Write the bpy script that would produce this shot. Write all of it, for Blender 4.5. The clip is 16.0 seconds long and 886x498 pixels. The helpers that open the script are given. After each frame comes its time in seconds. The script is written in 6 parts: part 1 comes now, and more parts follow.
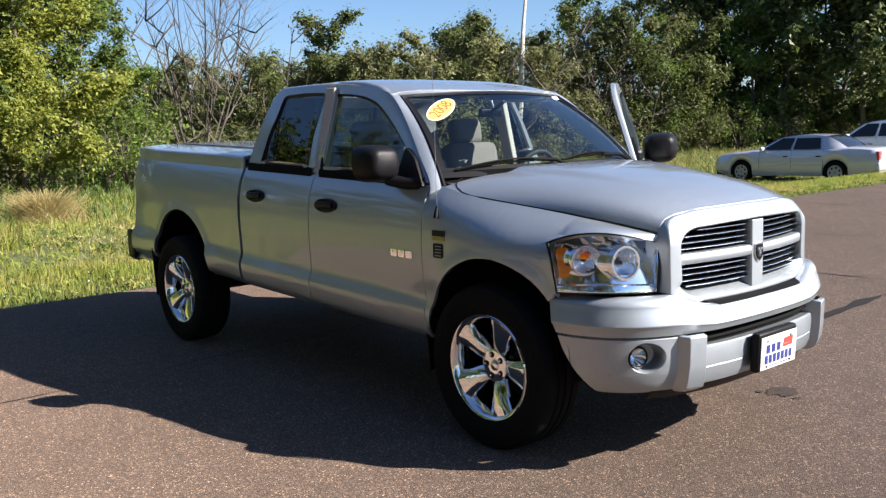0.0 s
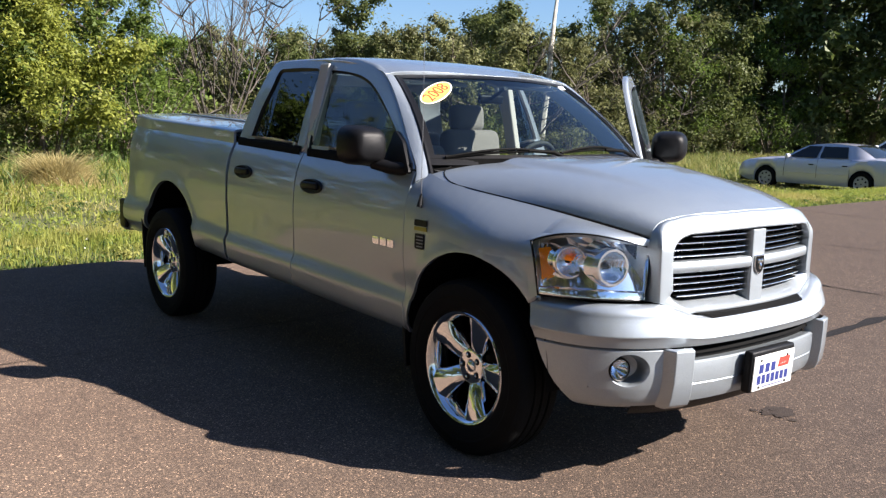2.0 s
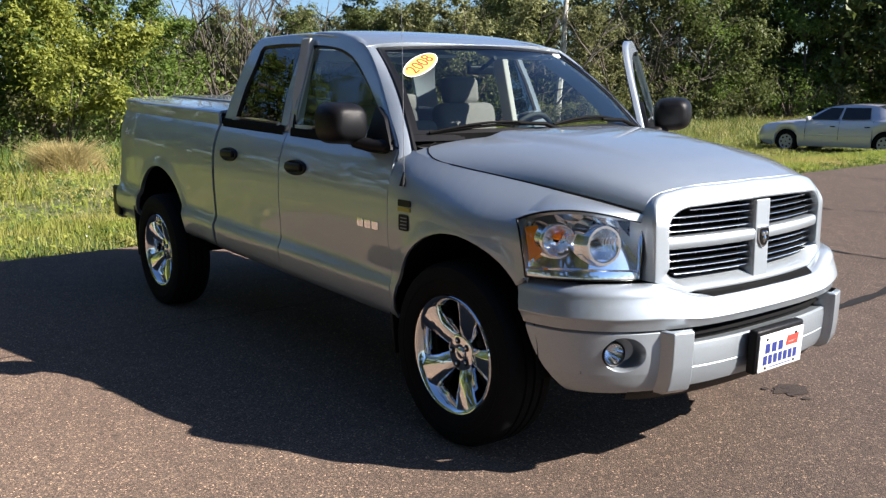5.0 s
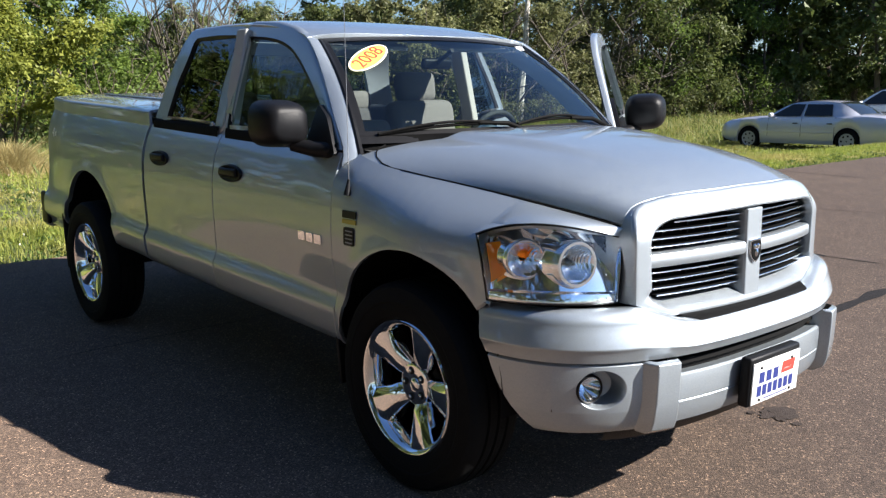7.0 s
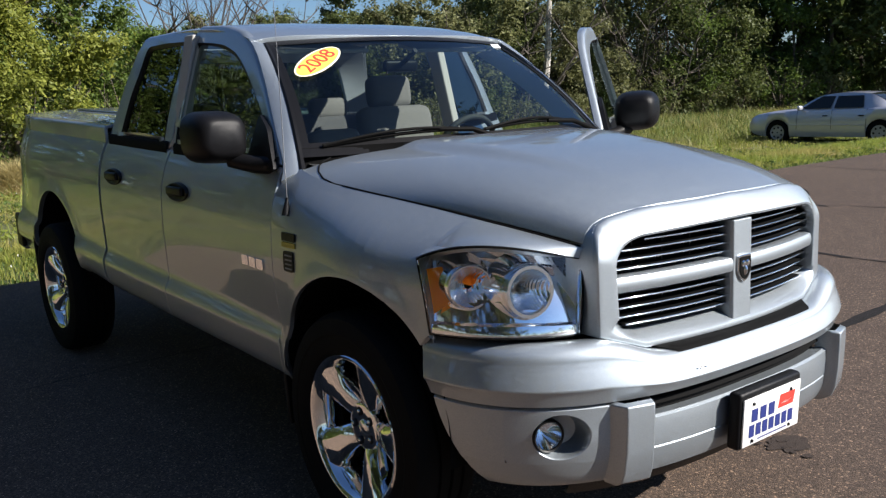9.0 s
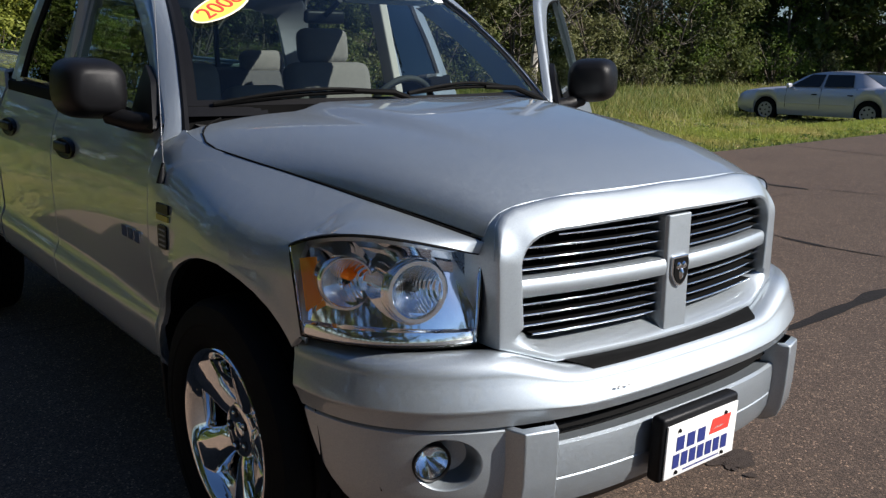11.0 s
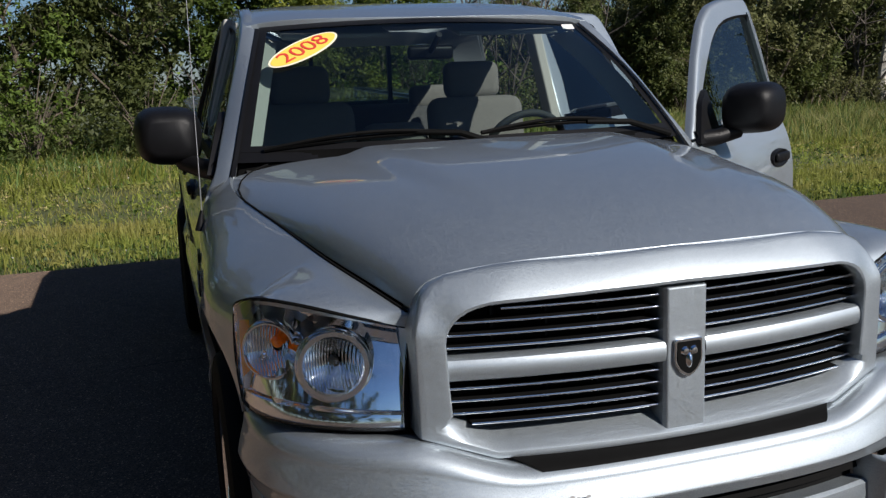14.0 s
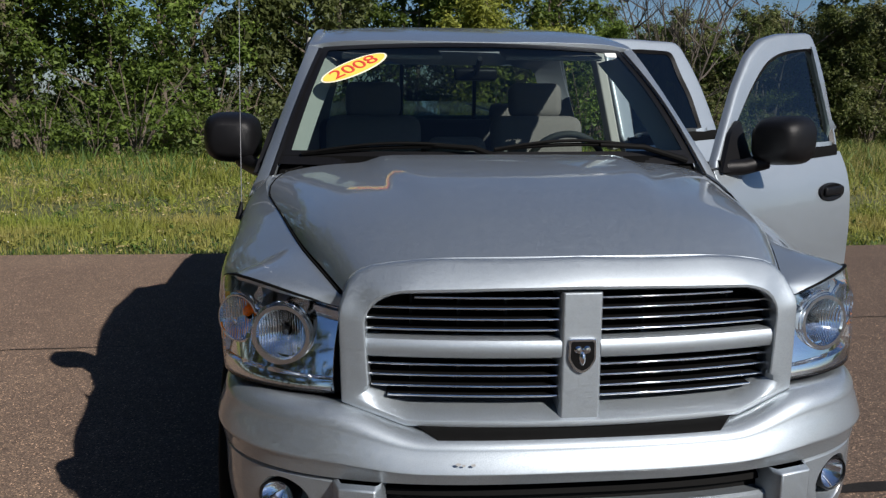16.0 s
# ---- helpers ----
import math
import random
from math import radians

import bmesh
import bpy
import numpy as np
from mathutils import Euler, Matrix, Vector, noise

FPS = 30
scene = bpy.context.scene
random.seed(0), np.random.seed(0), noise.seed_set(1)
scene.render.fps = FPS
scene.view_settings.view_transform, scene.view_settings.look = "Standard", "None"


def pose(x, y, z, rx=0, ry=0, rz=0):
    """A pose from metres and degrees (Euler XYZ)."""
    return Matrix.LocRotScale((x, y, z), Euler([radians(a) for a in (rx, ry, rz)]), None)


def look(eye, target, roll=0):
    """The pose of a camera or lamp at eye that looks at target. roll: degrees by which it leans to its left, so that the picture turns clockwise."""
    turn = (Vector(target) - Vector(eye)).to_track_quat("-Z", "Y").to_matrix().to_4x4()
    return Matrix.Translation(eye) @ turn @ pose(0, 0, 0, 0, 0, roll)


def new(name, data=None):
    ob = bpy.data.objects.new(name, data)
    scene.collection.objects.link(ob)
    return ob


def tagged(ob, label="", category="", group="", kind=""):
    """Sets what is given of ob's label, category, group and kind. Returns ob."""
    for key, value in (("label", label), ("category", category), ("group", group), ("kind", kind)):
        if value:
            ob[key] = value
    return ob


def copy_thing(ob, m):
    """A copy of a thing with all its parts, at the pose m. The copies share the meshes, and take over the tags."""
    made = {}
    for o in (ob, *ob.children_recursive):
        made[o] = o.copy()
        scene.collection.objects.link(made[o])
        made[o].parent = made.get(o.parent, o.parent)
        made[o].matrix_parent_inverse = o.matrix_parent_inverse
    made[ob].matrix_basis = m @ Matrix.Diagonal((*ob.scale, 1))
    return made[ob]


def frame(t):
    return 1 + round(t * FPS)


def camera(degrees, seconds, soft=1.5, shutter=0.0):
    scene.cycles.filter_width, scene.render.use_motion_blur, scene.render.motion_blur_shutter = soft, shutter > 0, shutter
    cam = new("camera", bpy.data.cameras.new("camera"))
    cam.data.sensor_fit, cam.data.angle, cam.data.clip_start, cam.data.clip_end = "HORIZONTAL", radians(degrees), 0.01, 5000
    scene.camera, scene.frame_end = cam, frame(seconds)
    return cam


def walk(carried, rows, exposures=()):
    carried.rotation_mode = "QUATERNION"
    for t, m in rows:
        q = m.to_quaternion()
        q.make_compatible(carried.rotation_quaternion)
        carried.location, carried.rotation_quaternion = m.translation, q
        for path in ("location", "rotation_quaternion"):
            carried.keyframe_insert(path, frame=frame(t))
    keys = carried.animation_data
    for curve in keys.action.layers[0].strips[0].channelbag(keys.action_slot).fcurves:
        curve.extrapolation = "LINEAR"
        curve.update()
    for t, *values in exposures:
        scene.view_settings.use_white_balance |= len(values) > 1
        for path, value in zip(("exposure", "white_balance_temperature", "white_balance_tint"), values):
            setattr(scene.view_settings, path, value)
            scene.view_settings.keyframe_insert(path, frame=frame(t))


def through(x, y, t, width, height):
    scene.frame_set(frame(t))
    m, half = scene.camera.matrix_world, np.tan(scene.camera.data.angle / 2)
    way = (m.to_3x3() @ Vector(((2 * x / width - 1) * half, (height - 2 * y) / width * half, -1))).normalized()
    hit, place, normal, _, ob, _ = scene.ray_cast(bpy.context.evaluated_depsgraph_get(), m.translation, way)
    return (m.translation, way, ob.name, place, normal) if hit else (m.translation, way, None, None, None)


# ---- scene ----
cam = camera(52.3, 16.0, 1.35)
PATH = [
    (0, (3.208, -3.954, 1.598), (1.699, -2.668, 1.338), -1.9),
    (0.5, (3.189, -3.845, 1.603), (1.669, -2.571, 1.344), -2.2),
    (1, (3.177, -3.724, 1.604), (1.66, -2.441, 1.369), -1.6),
    (1.5, (3.176, -3.663, 1.598), (1.619, -2.432, 1.359), -1.3),
    (2, (3.133, -3.647, 1.587), (1.599, -2.397, 1.298), 1.5),
    (2.5, (3.103, -3.633, 1.58), (1.62, -2.339, 1.224), 3.1),
    (3, (3.107, -3.621, 1.591), (1.582, -2.373, 1.249), 0.8),
    (3.2, (3.092, -3.63, 1.62), (1.567, -2.38, 1.289), -0.2),
    (5.3, (3.042, -3.312, 1.578), (1.477, -2.113, 1.238), -0.6),
    (5.5, (3.016, -3.277, 1.576), (1.449, -2.078, 1.256), -0.6),
    (6, (2.851, -3.216, 1.572), (1.329, -1.968, 1.214), 1.0),
    (6.5, (2.752, -3.182, 1.574), (1.268, -1.887, 1.224), 1.3),
    (7, (2.701, -3.024, 1.574), (1.194, -1.756, 1.224), -0.6),
    (7.5, (2.677, -2.829, 1.582), (1.134, -1.6, 1.255), -1.0),
    (8, (2.651, -2.722, 1.569), (1.092, -1.514, 1.233), -2.1),
    (8.2, (2.609, -2.699, 1.564), (1.066, -1.476, 1.22), -2.2),
    (10.3, (2.542, -2.177, 1.569), (0.943, -1.037, 1.188), -2.4),
    (10.5, (2.49, -2.142, 1.562), (0.898, -1.004, 1.151), -1.8),
    (11, (2.404, -2.042, 1.556), (0.881, -0.816, 1.131), 0.3),
    (11.5, (2.455, -1.832, 1.555), (0.924, -0.641, 1.065), -1.4),
    (12, (2.534, -1.621, 1.558), (0.99, -0.446, 1.073), -1.9),
    (12.5, (2.434, -1.508, 1.527), (0.87, -0.36, 1.041), -2.5),
    (13, (2.352, -1.403, 1.527), (0.762, -0.325, 0.971), -0.7),
    (13.5, (2.433, -1.22, 1.543), (0.718, -0.323, 1.039), 0.1),
    (14, (2.586, -1.085, 1.592), (0.711, -0.495, 1.223), -2.2),
    (14.5, (2.747, -1.07, 1.574), (0.834, -0.629, 1.191), -1.1),
    (15, (2.873, -0.953, 1.611), (0.954, -0.541, 1.224), 2.2),
    (15.5, (2.969, -0.71, 1.598), (1.024, -0.397, 1.255), 2.0),
    (16, (3.04, -0.598, 1.605), (1.081, -0.371, 1.271), 0.4),
]
EXPOSURES = [(0, 1.66, 6150, 15), (1.5, 1.66, 6150, 15), (3, 1.6, 6150, 15), (5.5, 1.6, 6050, 13), (7, 1.6, 5980, 12), (8, 1.35, 5980, 12), (10.5, 0.81, 5980, 12), (11.5, 0.63, 5980, 12), (12.5, 0.08, 5980, 12), (13.5, 0.14, 5980, 12), (14.5, 0.36, 5980, 12), (16, 0.34, 5980, 12)]
walk(cam, [(t, look(eye, target, roll)) for t, eye, target, roll in PATH], EXPOSURES)

# ---- light: late-summer sun from the truck's front left, clear sky ----
SUN_AZ, SUN_EL = math.atan2(0.84, 1.23), radians(33.9)
world = bpy.data.worlds.new("sky")
scene.world = world
world.use_nodes = True
sky = world.node_tree.nodes.new("ShaderNodeTexSky")
sky.sky_type, sky.sun_disc = "NISHITA", False
sky.sun_elevation, sky.sun_rotation = SUN_EL, math.pi / 2 - SUN_AZ
sky.air_density, sky.dust_density, sky.ozone_density = 1.0, 0.5, 6.0
background = world.node_tree.nodes["Background"]
world.node_tree.links.new(sky.outputs[0], background.inputs[0])
background.inputs[1].default_value = 0.05
sun_data = bpy.data.lights.new("sun", "SUN")
sun_data.energy, sun_data.angle, sun_data.color = 5.0, radians(0.53), (1.0, 0.905, 0.765)
sun = new("sun", sun_data)
sun.matrix_world = look((20 * math.cos(SUN_AZ), 20 * math.sin(SUN_AZ), 20 * math.tan(SUN_EL)), (0, 0, 0))

# ---- materials ----
def mat(name, colour, rough=0.5, metal=0.0, vary=0.0, scale=8.0, bump=0.0, bump_scale=60.0, coat=0.0, dark=None, island=0.0, spec=0.5):
    """A procedural surface: base colour with noise at two scales towards a second colour, and fine relief."""
    m = bpy.data.materials.new(name)
    m.use_nodes = True
    n, l = m.node_tree.nodes, m.node_tree.links
    p = n["Principled BSDF"]
    p.inputs["Roughness"].default_value, p.inputs["Metallic"].default_value = rough, metal
    p.inputs["Specular IOR Level"].default_value = spec
    p.inputs["Coat Weight"].default_value, p.inputs["Coat Roughness"].default_value = coat, 0.03
    p.inputs["Base Color"].default_value = (*colour, 1)
    geo = n.new("ShaderNodeTexCoord")
    if vary:
        a, b = n.new("ShaderNodeTexNoise"), n.new("ShaderNodeTexNoise")
        a.inputs["Scale"].default_value, b.inputs["Scale"].default_value = scale, scale * 9
        a.inputs["Detail"].default_value = b.inputs["Detail"].default_value = 4
        l.new(geo.outputs["Object"], a.inputs["Vector"]), l.new(geo.outputs["Object"], b.inputs["Vector"])
        add = n.new("ShaderNodeMath")
        add.operation = "ADD"
        l.new(a.outputs["Fac"], add.inputs[0]), l.new(b.outputs["Fac"], add.inputs[1])
        ramp = n.new("ShaderNodeMapRange")
        ramp.inputs["From Min"].default_value, ramp.inputs["From Max"].default_value = 0.75, 1.25
        ramp.inputs["To Max"].default_value = vary
        l.new(add.outputs[0], ramp.inputs["Value"])
        mix = n.new("ShaderNodeMix")
        mix.data_type = "RGBA"
        mix.inputs[6].default_value = (*colour, 1)
        mix.inputs[7].default_value = (*(dark or tuple(c * 0.45 for c in colour)), 1)
        l.new(ramp.outputs[0], mix.inputs[0])
        out = mix.outputs[2]
        if island:
            g = n.new("ShaderNodeNewGeometry")
            h = n.new("ShaderNodeHueSaturation")
            v = n.new("ShaderNodeMapRange")
            v.inputs["To Min"].default_value, v.inputs["To Max"].default_value = 1 - island, 1 + island
            l.new(g.outputs["Random Per Island"], v.inputs["Value"])
            l.new(v.outputs[0], h.inputs["Value"]), l.new(out, h.inputs["Color"])
            out = h.outputs[0]
        l.new(out, p.inputs["Base Color"])
    if bump:
        t = n.new("ShaderNodeTexNoise")
        t.inputs["Scale"].default_value, t.inputs["Detail"].default_value = bump_scale, 3
        l.new(geo.outputs["Object"], t.inputs["Vector"])
        k = n.new("ShaderNodeBump")
        k.inputs["Strength"].default_value, k.inputs["Distance"].default_value = bump, 0.01
        l.new(t.outputs["Fac"], k.inputs["Height"]), l.new(k.outputs[0], p.inputs["Normal"])
    return m


def glass(name, tint, gloss=1.0):
    """A thin pane: what is behind it, tinted, under a clear reflection."""
    m = bpy.data.materials.new(name)
    m.use_nodes = True
    n, l = m.node_tree.nodes, m.node_tree.links
    n.remove(n["Principled BSDF"])
    clear, shine, mix, edge = n.new("ShaderNodeBsdfTransparent"), n.new("ShaderNodeBsdfGlossy"), n.new("ShaderNodeMixShader"), n.new("ShaderNodeLayerWeight")
    clear.inputs[0].default_value = (*tint, 1)
    shine.inputs["Roughness"].default_value = 0.01
    shine.inputs["Color"].default_value = (gloss, gloss, gloss, 1)
    power, gain = n.new("ShaderNodeMath"), n.new("ShaderNodeMath")
    power.operation, gain.operation = "POWER", "MULTIPLY_ADD"
    power.inputs[1].default_value, gain.inputs[1].default_value, gain.inputs[2].default_value = 4.5, 0.92, 0.05
    edge.inputs[0].default_value = 0.5
    l.new(edge.outputs["Facing"], power.inputs[0]), l.new(power.outputs[0], gain.inputs[0])
    l.new(gain.outputs[0], mix.inputs[0]), l.new(clear.outputs[0], mix.inputs[1]), l.new(shine.outputs[0], mix.inputs[2])
    l.new(mix.outputs[0], n["Material Output"].inputs["Surface"])
    return m


def leaf_mat(name, colour, dark, through=0.35, patches=None):
    """Leaves: each one a shade of its own, part of the light passing through."""
    m = bpy.data.materials.new(name)
    m.use_nodes = True
    n, l = m.node_tree.nodes, m.node_tree.links
    p = n["Principled BSDF"]
    p.inputs["Roughness"].default_value = 0.55
    p.inputs["Specular IOR Level"].default_value = 0.3
    g, o = n.new("ShaderNodeNewGeometry"), n.new("ShaderNodeObjectInfo")
    mix, hue, val = n.new("ShaderNodeMix"), n.new("ShaderNodeHueSaturation"), n.new("ShaderNodeMapRange")
    mix.data_type = "RGBA"
    mix.inputs[6].default_value, mix.inputs[7].default_value = (*dark, 1), (*colour, 1)
    val.inputs["To Min"].default_value, val.inputs["To Max"].default_value = 0.75, 1.2
    l.new(g.outputs["Random Per Island"], mix.inputs[0]), l.new(o.outputs["Random"], val.inputs["Value"])
    out = mix.outputs[2]
    if patches:
        co, big, two, ramp = n.new("ShaderNodeTexCoord"), n.new("ShaderNodeTexNoise"), n.new("ShaderNodeMix"), n.new("ShaderNodeMapRange")
        big.inputs["Scale"].default_value, big.inputs["Detail"].default_value = 0.55, 3
        ramp.inputs["From Min"].default_value, ramp.inputs["From Max"].default_value = 0.42, 0.66
        two.data_type = "RGBA"
        two.inputs[7].default_value = (*patches, 1)
        l.new(co.outputs["Object"], big.inputs["Vector"]), l.new(big.outputs["Fac"], ramp.inputs["Value"])
        l.new(ramp.outputs[0], two.inputs[0]), l.new(out, two.inputs[6])
        out = two.outputs[2]
    l.new(out, hue.inputs["Color"]), l.new(val.outputs[0], hue.inputs["Value"])
    l.new(hue.outputs[0], p.inputs["Base Color"])
    t, s = n.new("ShaderNodeBsdfTranslucent"), n.new("ShaderNodeMixShader")
    l.new(hue.outputs[0], t.inputs["Color"])
    s.inputs[0].default_value = through
    l.new(p.outputs[0], s.inputs[1]), l.new(t.outputs[0], s.inputs[2])
    l.new(s.outputs[0], n["Material Output"].inputs["Surface"])
    return m


PAINT = mat("silver_metallic_paint", (0.455, 0.500, 0.538), 0.52, 0.97, 0.75, 420, 0.02, 1800, 1.0, (0.320, 0.358, 0.392))
# metal flakes that lie flat or askew: a sharper and a broader sheen, mixed grain by grain
nt = PAINT.node_tree
tc, flake, sheen = nt.nodes.new("ShaderNodeTexCoord"), nt.nodes.new("ShaderNodeTexNoise"), nt.nodes.new("ShaderNodeMapRange")
flake.inputs["Scale"].default_value = 700
for socket, value in zip(("From Min", "From Max", "To Min", "To Max"), (0.40, 0.60, 0.38, 0.77)):
    sheen.inputs[socket].default_value = value
nt.links.new(tc.outputs["Object"], flake.inputs["Vector"]), nt.links.new(flake.outputs["Fac"], sheen.inputs["Value"])
nt.links.new(sheen.outputs[0], nt.nodes["Principled BSDF"].inputs["Roughness"])
nt.nodes["Principled BSDF"].inputs["Coat IOR"].default_value = 1.58
CHROME = mat("chrome", (0.86, 0.87, 0.88), 0.04, 1.0)
BLACK = mat("black_plastic", (0.007, 0.007, 0.008), 0.42, 0, 0.4, 40, 0.12, 900, spec=0.18)
SATIN = mat("satin_black_trim", (0.007, 0.007, 0.008), 0.42, 0, 0.3, 30, 0.1, 400, spec=0.2)
RUBBER = mat("tyre_rubber", (0.006, 0.006, 0.006), 0.75, 0, 0.5, 20, 0.3, 300, spec=0.12)
UNDER = mat("dark_underbody", (0.005, 0.005, 0.005), 0.85, 0, 0.3, 12, spec=0.1)
CLOTH = mat("grey_seat_cloth", (0.17, 0.165, 0.155), 0.9, 0, 0.25, 60, 0.4, 800)
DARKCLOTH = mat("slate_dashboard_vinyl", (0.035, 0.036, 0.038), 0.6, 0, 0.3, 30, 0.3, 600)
BEIGE = mat("pale_grey_pillar_trim", (0.42, 0.42, 0.39), 0.6, 0, 0.1, 30)
HEADLINER = mat("grey_headliner", (0.36, 0.36, 0.34), 0.9, 0, 0.1, 50)
RED = mat("red_lens", (0.45, 0.01, 0.012), 0.15, coat=1.0)
WHITE = mat("white_plastic", (0.78, 0.78, 0.76), 0.35, 0, 0.06, 20)
NAVY = mat("navy_print", (0.02, 0.03, 0.16), 0.5)
SCARLET = mat("red_print", (0.62, 0.05, 0.035), 0.5)
YELLOW = mat("yellow_vinyl", (0.85, 0.60, 0.09), 0.5)
CREAM = mat("cream_vinyl", (0.85, 0.80, 0.62), 0.5)
REFLECT = mat("lamp_reflector", (0.93, 0.95, 0.98), 0.075, 1.0, 0.05, 30, 0.03, 22)
BULB = glass("bulb_glass", (0.9, 0.9, 0.9))
LENS = glass("clear_lamp_lens", (0.97, 0.98, 0.98))
SCREEN = glass("windscreen_glass", (0.60, 0.68, 0.66))
TINT = glass("dark_tinted_glass", (0.015, 0.017, 0.017))
CLEARWIN = glass("green_tinted_glass", (0.36, 0.44, 0.41))
SCUFF = mat("bare_scuff", (0.34, 0.34, 0.34), 0.9, spec=0.1)
WIPER = mat("matt_black_rubber", (0.006, 0.006, 0.006), 0.65, 0, 0.3, 30, spec=0.05)
TAR = mat("crack_sealing_tar", (0.016, 0.014, 0.013), 0.8, 0, 0.5, 12, 0.3, 120, spec=0.2)
BARK = mat("grey_brown_bark", (0.13, 0.105, 0.08), 0.9, 0, 0.7, 5, 0.8, 30)
DEADBARK = mat("bare_grey_bark", (0.085, 0.072, 0.06), 0.9, 0, 0.5, 5, 0.6, 30)
BIRCH = mat("white_birch_bark", (0.72, 0.68, 0.60), 0.8, 0, 0.9, 3, 0.4, 20, dark=(0.10, 0.09, 0.08))
LEAF = leaf_mat("green_leaves", (0.15, 0.175, 0.052), (0.05, 0.07, 0.02), 0.45)
LEAFY = leaf_mat("yellow_green_leaves", (0.28, 0.295, 0.05), (0.14, 0.17, 0.03), 0.45)
LEAFD = leaf_mat("dark_green_leaves", (0.18, 0.255, 0.045), (0.055, 0.09, 0.018), 0.45)
LEAFO = leaf_mat("dusty_olive_leaves", (0.22, 0.225, 0.095), (0.11, 0.12, 0.045), 0.45)
GRASS = leaf_mat("meadow_grass_blades", (0.43, 0.47, 0.085), (0.20, 0.28, 0.05), 0.5, (0.46, 0.41, 0.13))
SEEDY = leaf_mat("seeding_olive_grass", (0.25, 0.27, 0.07), (0.12, 0.155, 0.035), 0.4, (0.33, 0.28, 0.11))
STRAW = leaf_mat("dry_straw_grass", (0.52, 0.43, 0.20), (0.32, 0.27, 0.11), 0.4)
WEED = leaf_mat("low_clover_leaves", (0.12, 0.19, 0.04), (0.05, 0.09, 0.018), 0.3)
PETAL = mat("white_petals", (0.75, 0.73, 0.66), 0.7)


def ground_mat():
    m = mat("meadow_soil_and_thatch", (0.10, 0.105, 0.036), 0.95, 0, 1.0, 0.35, 0.6, 14, dark=(0.055, 0.07, 0.02))
    return m


def asphalt_mat():
    """Old sun-bleached asphalt with pale and reddish stones in a brown-grey binder, and broad worn patches."""
    m = mat("worn_asphalt", (0.134, 0.100, 0.078), 0.85, 0, 1.0, 0.8, 0.75, 160, dark=(0.106, 0.078, 0.062))
    n, l = m.node_tree.nodes, m.node_tree.links
    p = n["Principled BSDF"]
    old = p.inputs["Base Color"].links[0].from_socket
    geo = n.new("ShaderNodeTexCoord")
    cell = n.new("ShaderNodeTexVoronoi")
    cell.inputs["Scale"].default_value = 150
    p.inputs["Diffuse Roughness"].default_value, p.inputs["Specular IOR Level"].default_value = 0.9, 0.3
    l.new(geo.outputs["Object"], cell.inputs["Vector"])
    pick = n.new("ShaderNodeValToRGB")
    pick.color_ramp.elements[0].position, pick.color_ramp.elements[0].color = 0.0, (0.44, 0.43, 0.43, 1)
    pick.color_ramp.elements[1].position, pick.color_ramp.elements[1].color = 0.60, (0.86, 0.84, 0.82, 1)
    e = pick.color_ramp.elements.new(0.88)
    e.color = (1.38, 1.30, 1.18, 1)
    e = pick.color_ramp.elements.new(0.955)
    e.color = (1.60, 1.48, 1.30, 1)
    e = pick.color_ramp.elements.new(0.985)
    e.color = (3.4, 3.1, 2.7, 1)
    sep = n.new("ShaderNodeSeparateColor")
    l.new(cell.outputs["Color"], sep.inputs[0]), l.new(sep.outputs[0], pick.inputs[0])
    mul = n.new("ShaderNodeMix")
    mul.data_type, mul.blend_type = "RGBA", "MULTIPLY"
    mul.inputs[0].default_value = 1
    l.new(old, mul.inputs[6]), l.new(pick.outputs[0], mul.inputs[7])
    l.new(mul.outputs[2], p.inputs["Base Color"])
    return m


AMBER = leaf_mat("amber_plastic", (1.0, 0.36, 0.01), (0.97, 0.30, 0.01), 0.6)
SOIL, ASPHALT = ground_mat(), asphalt_mat()

# ---- mesh tools ----
def smoothstep(a, b, x):
    t = min(1.0, max(0.0, (x - a) / (b - a)))
    return t * t * (3 - 2 * t)


def curve(knots, x):
    """Monotone cubic interpolation through (x, value) knots."""
    if x <= knots[0][0]:
        return knots[0][1]
    n = len(knots)
    for i in range(n - 1):
        (a, p), (b, q) = knots[i], knots[i + 1]
        if x <= b:
            d = (q - p) / (b - a)
            before = (p - knots[i - 1][1]) / (a - knots[i - 1][0]) if i else d
            after = (knots[i + 2][1] - q) / (knots[i + 2][0] - b) if i + 2 < n else d
            m0 = 2 * before * d / (before + d) if before * d > 0 else 0.0
            m1 = 2 * after * d / (after + d) if after * d > 0 else 0.0
            t, h = (x - a) / (b - a), b - a
            return p + t * t * (3 - 2 * t) * (q - p) + h * (t * (1 - t) ** 2 * m0 - t * t * (1 - t) * m1)
    return knots[-1][1]


def root(name, at=(0, 0, 0), turn=0, **tags):
    ob = new(name)
    ob.empty_display_size = 0.1
    ob.matrix_basis = pose(*at, 0, 0, turn)
    return tagged(ob, **tags)


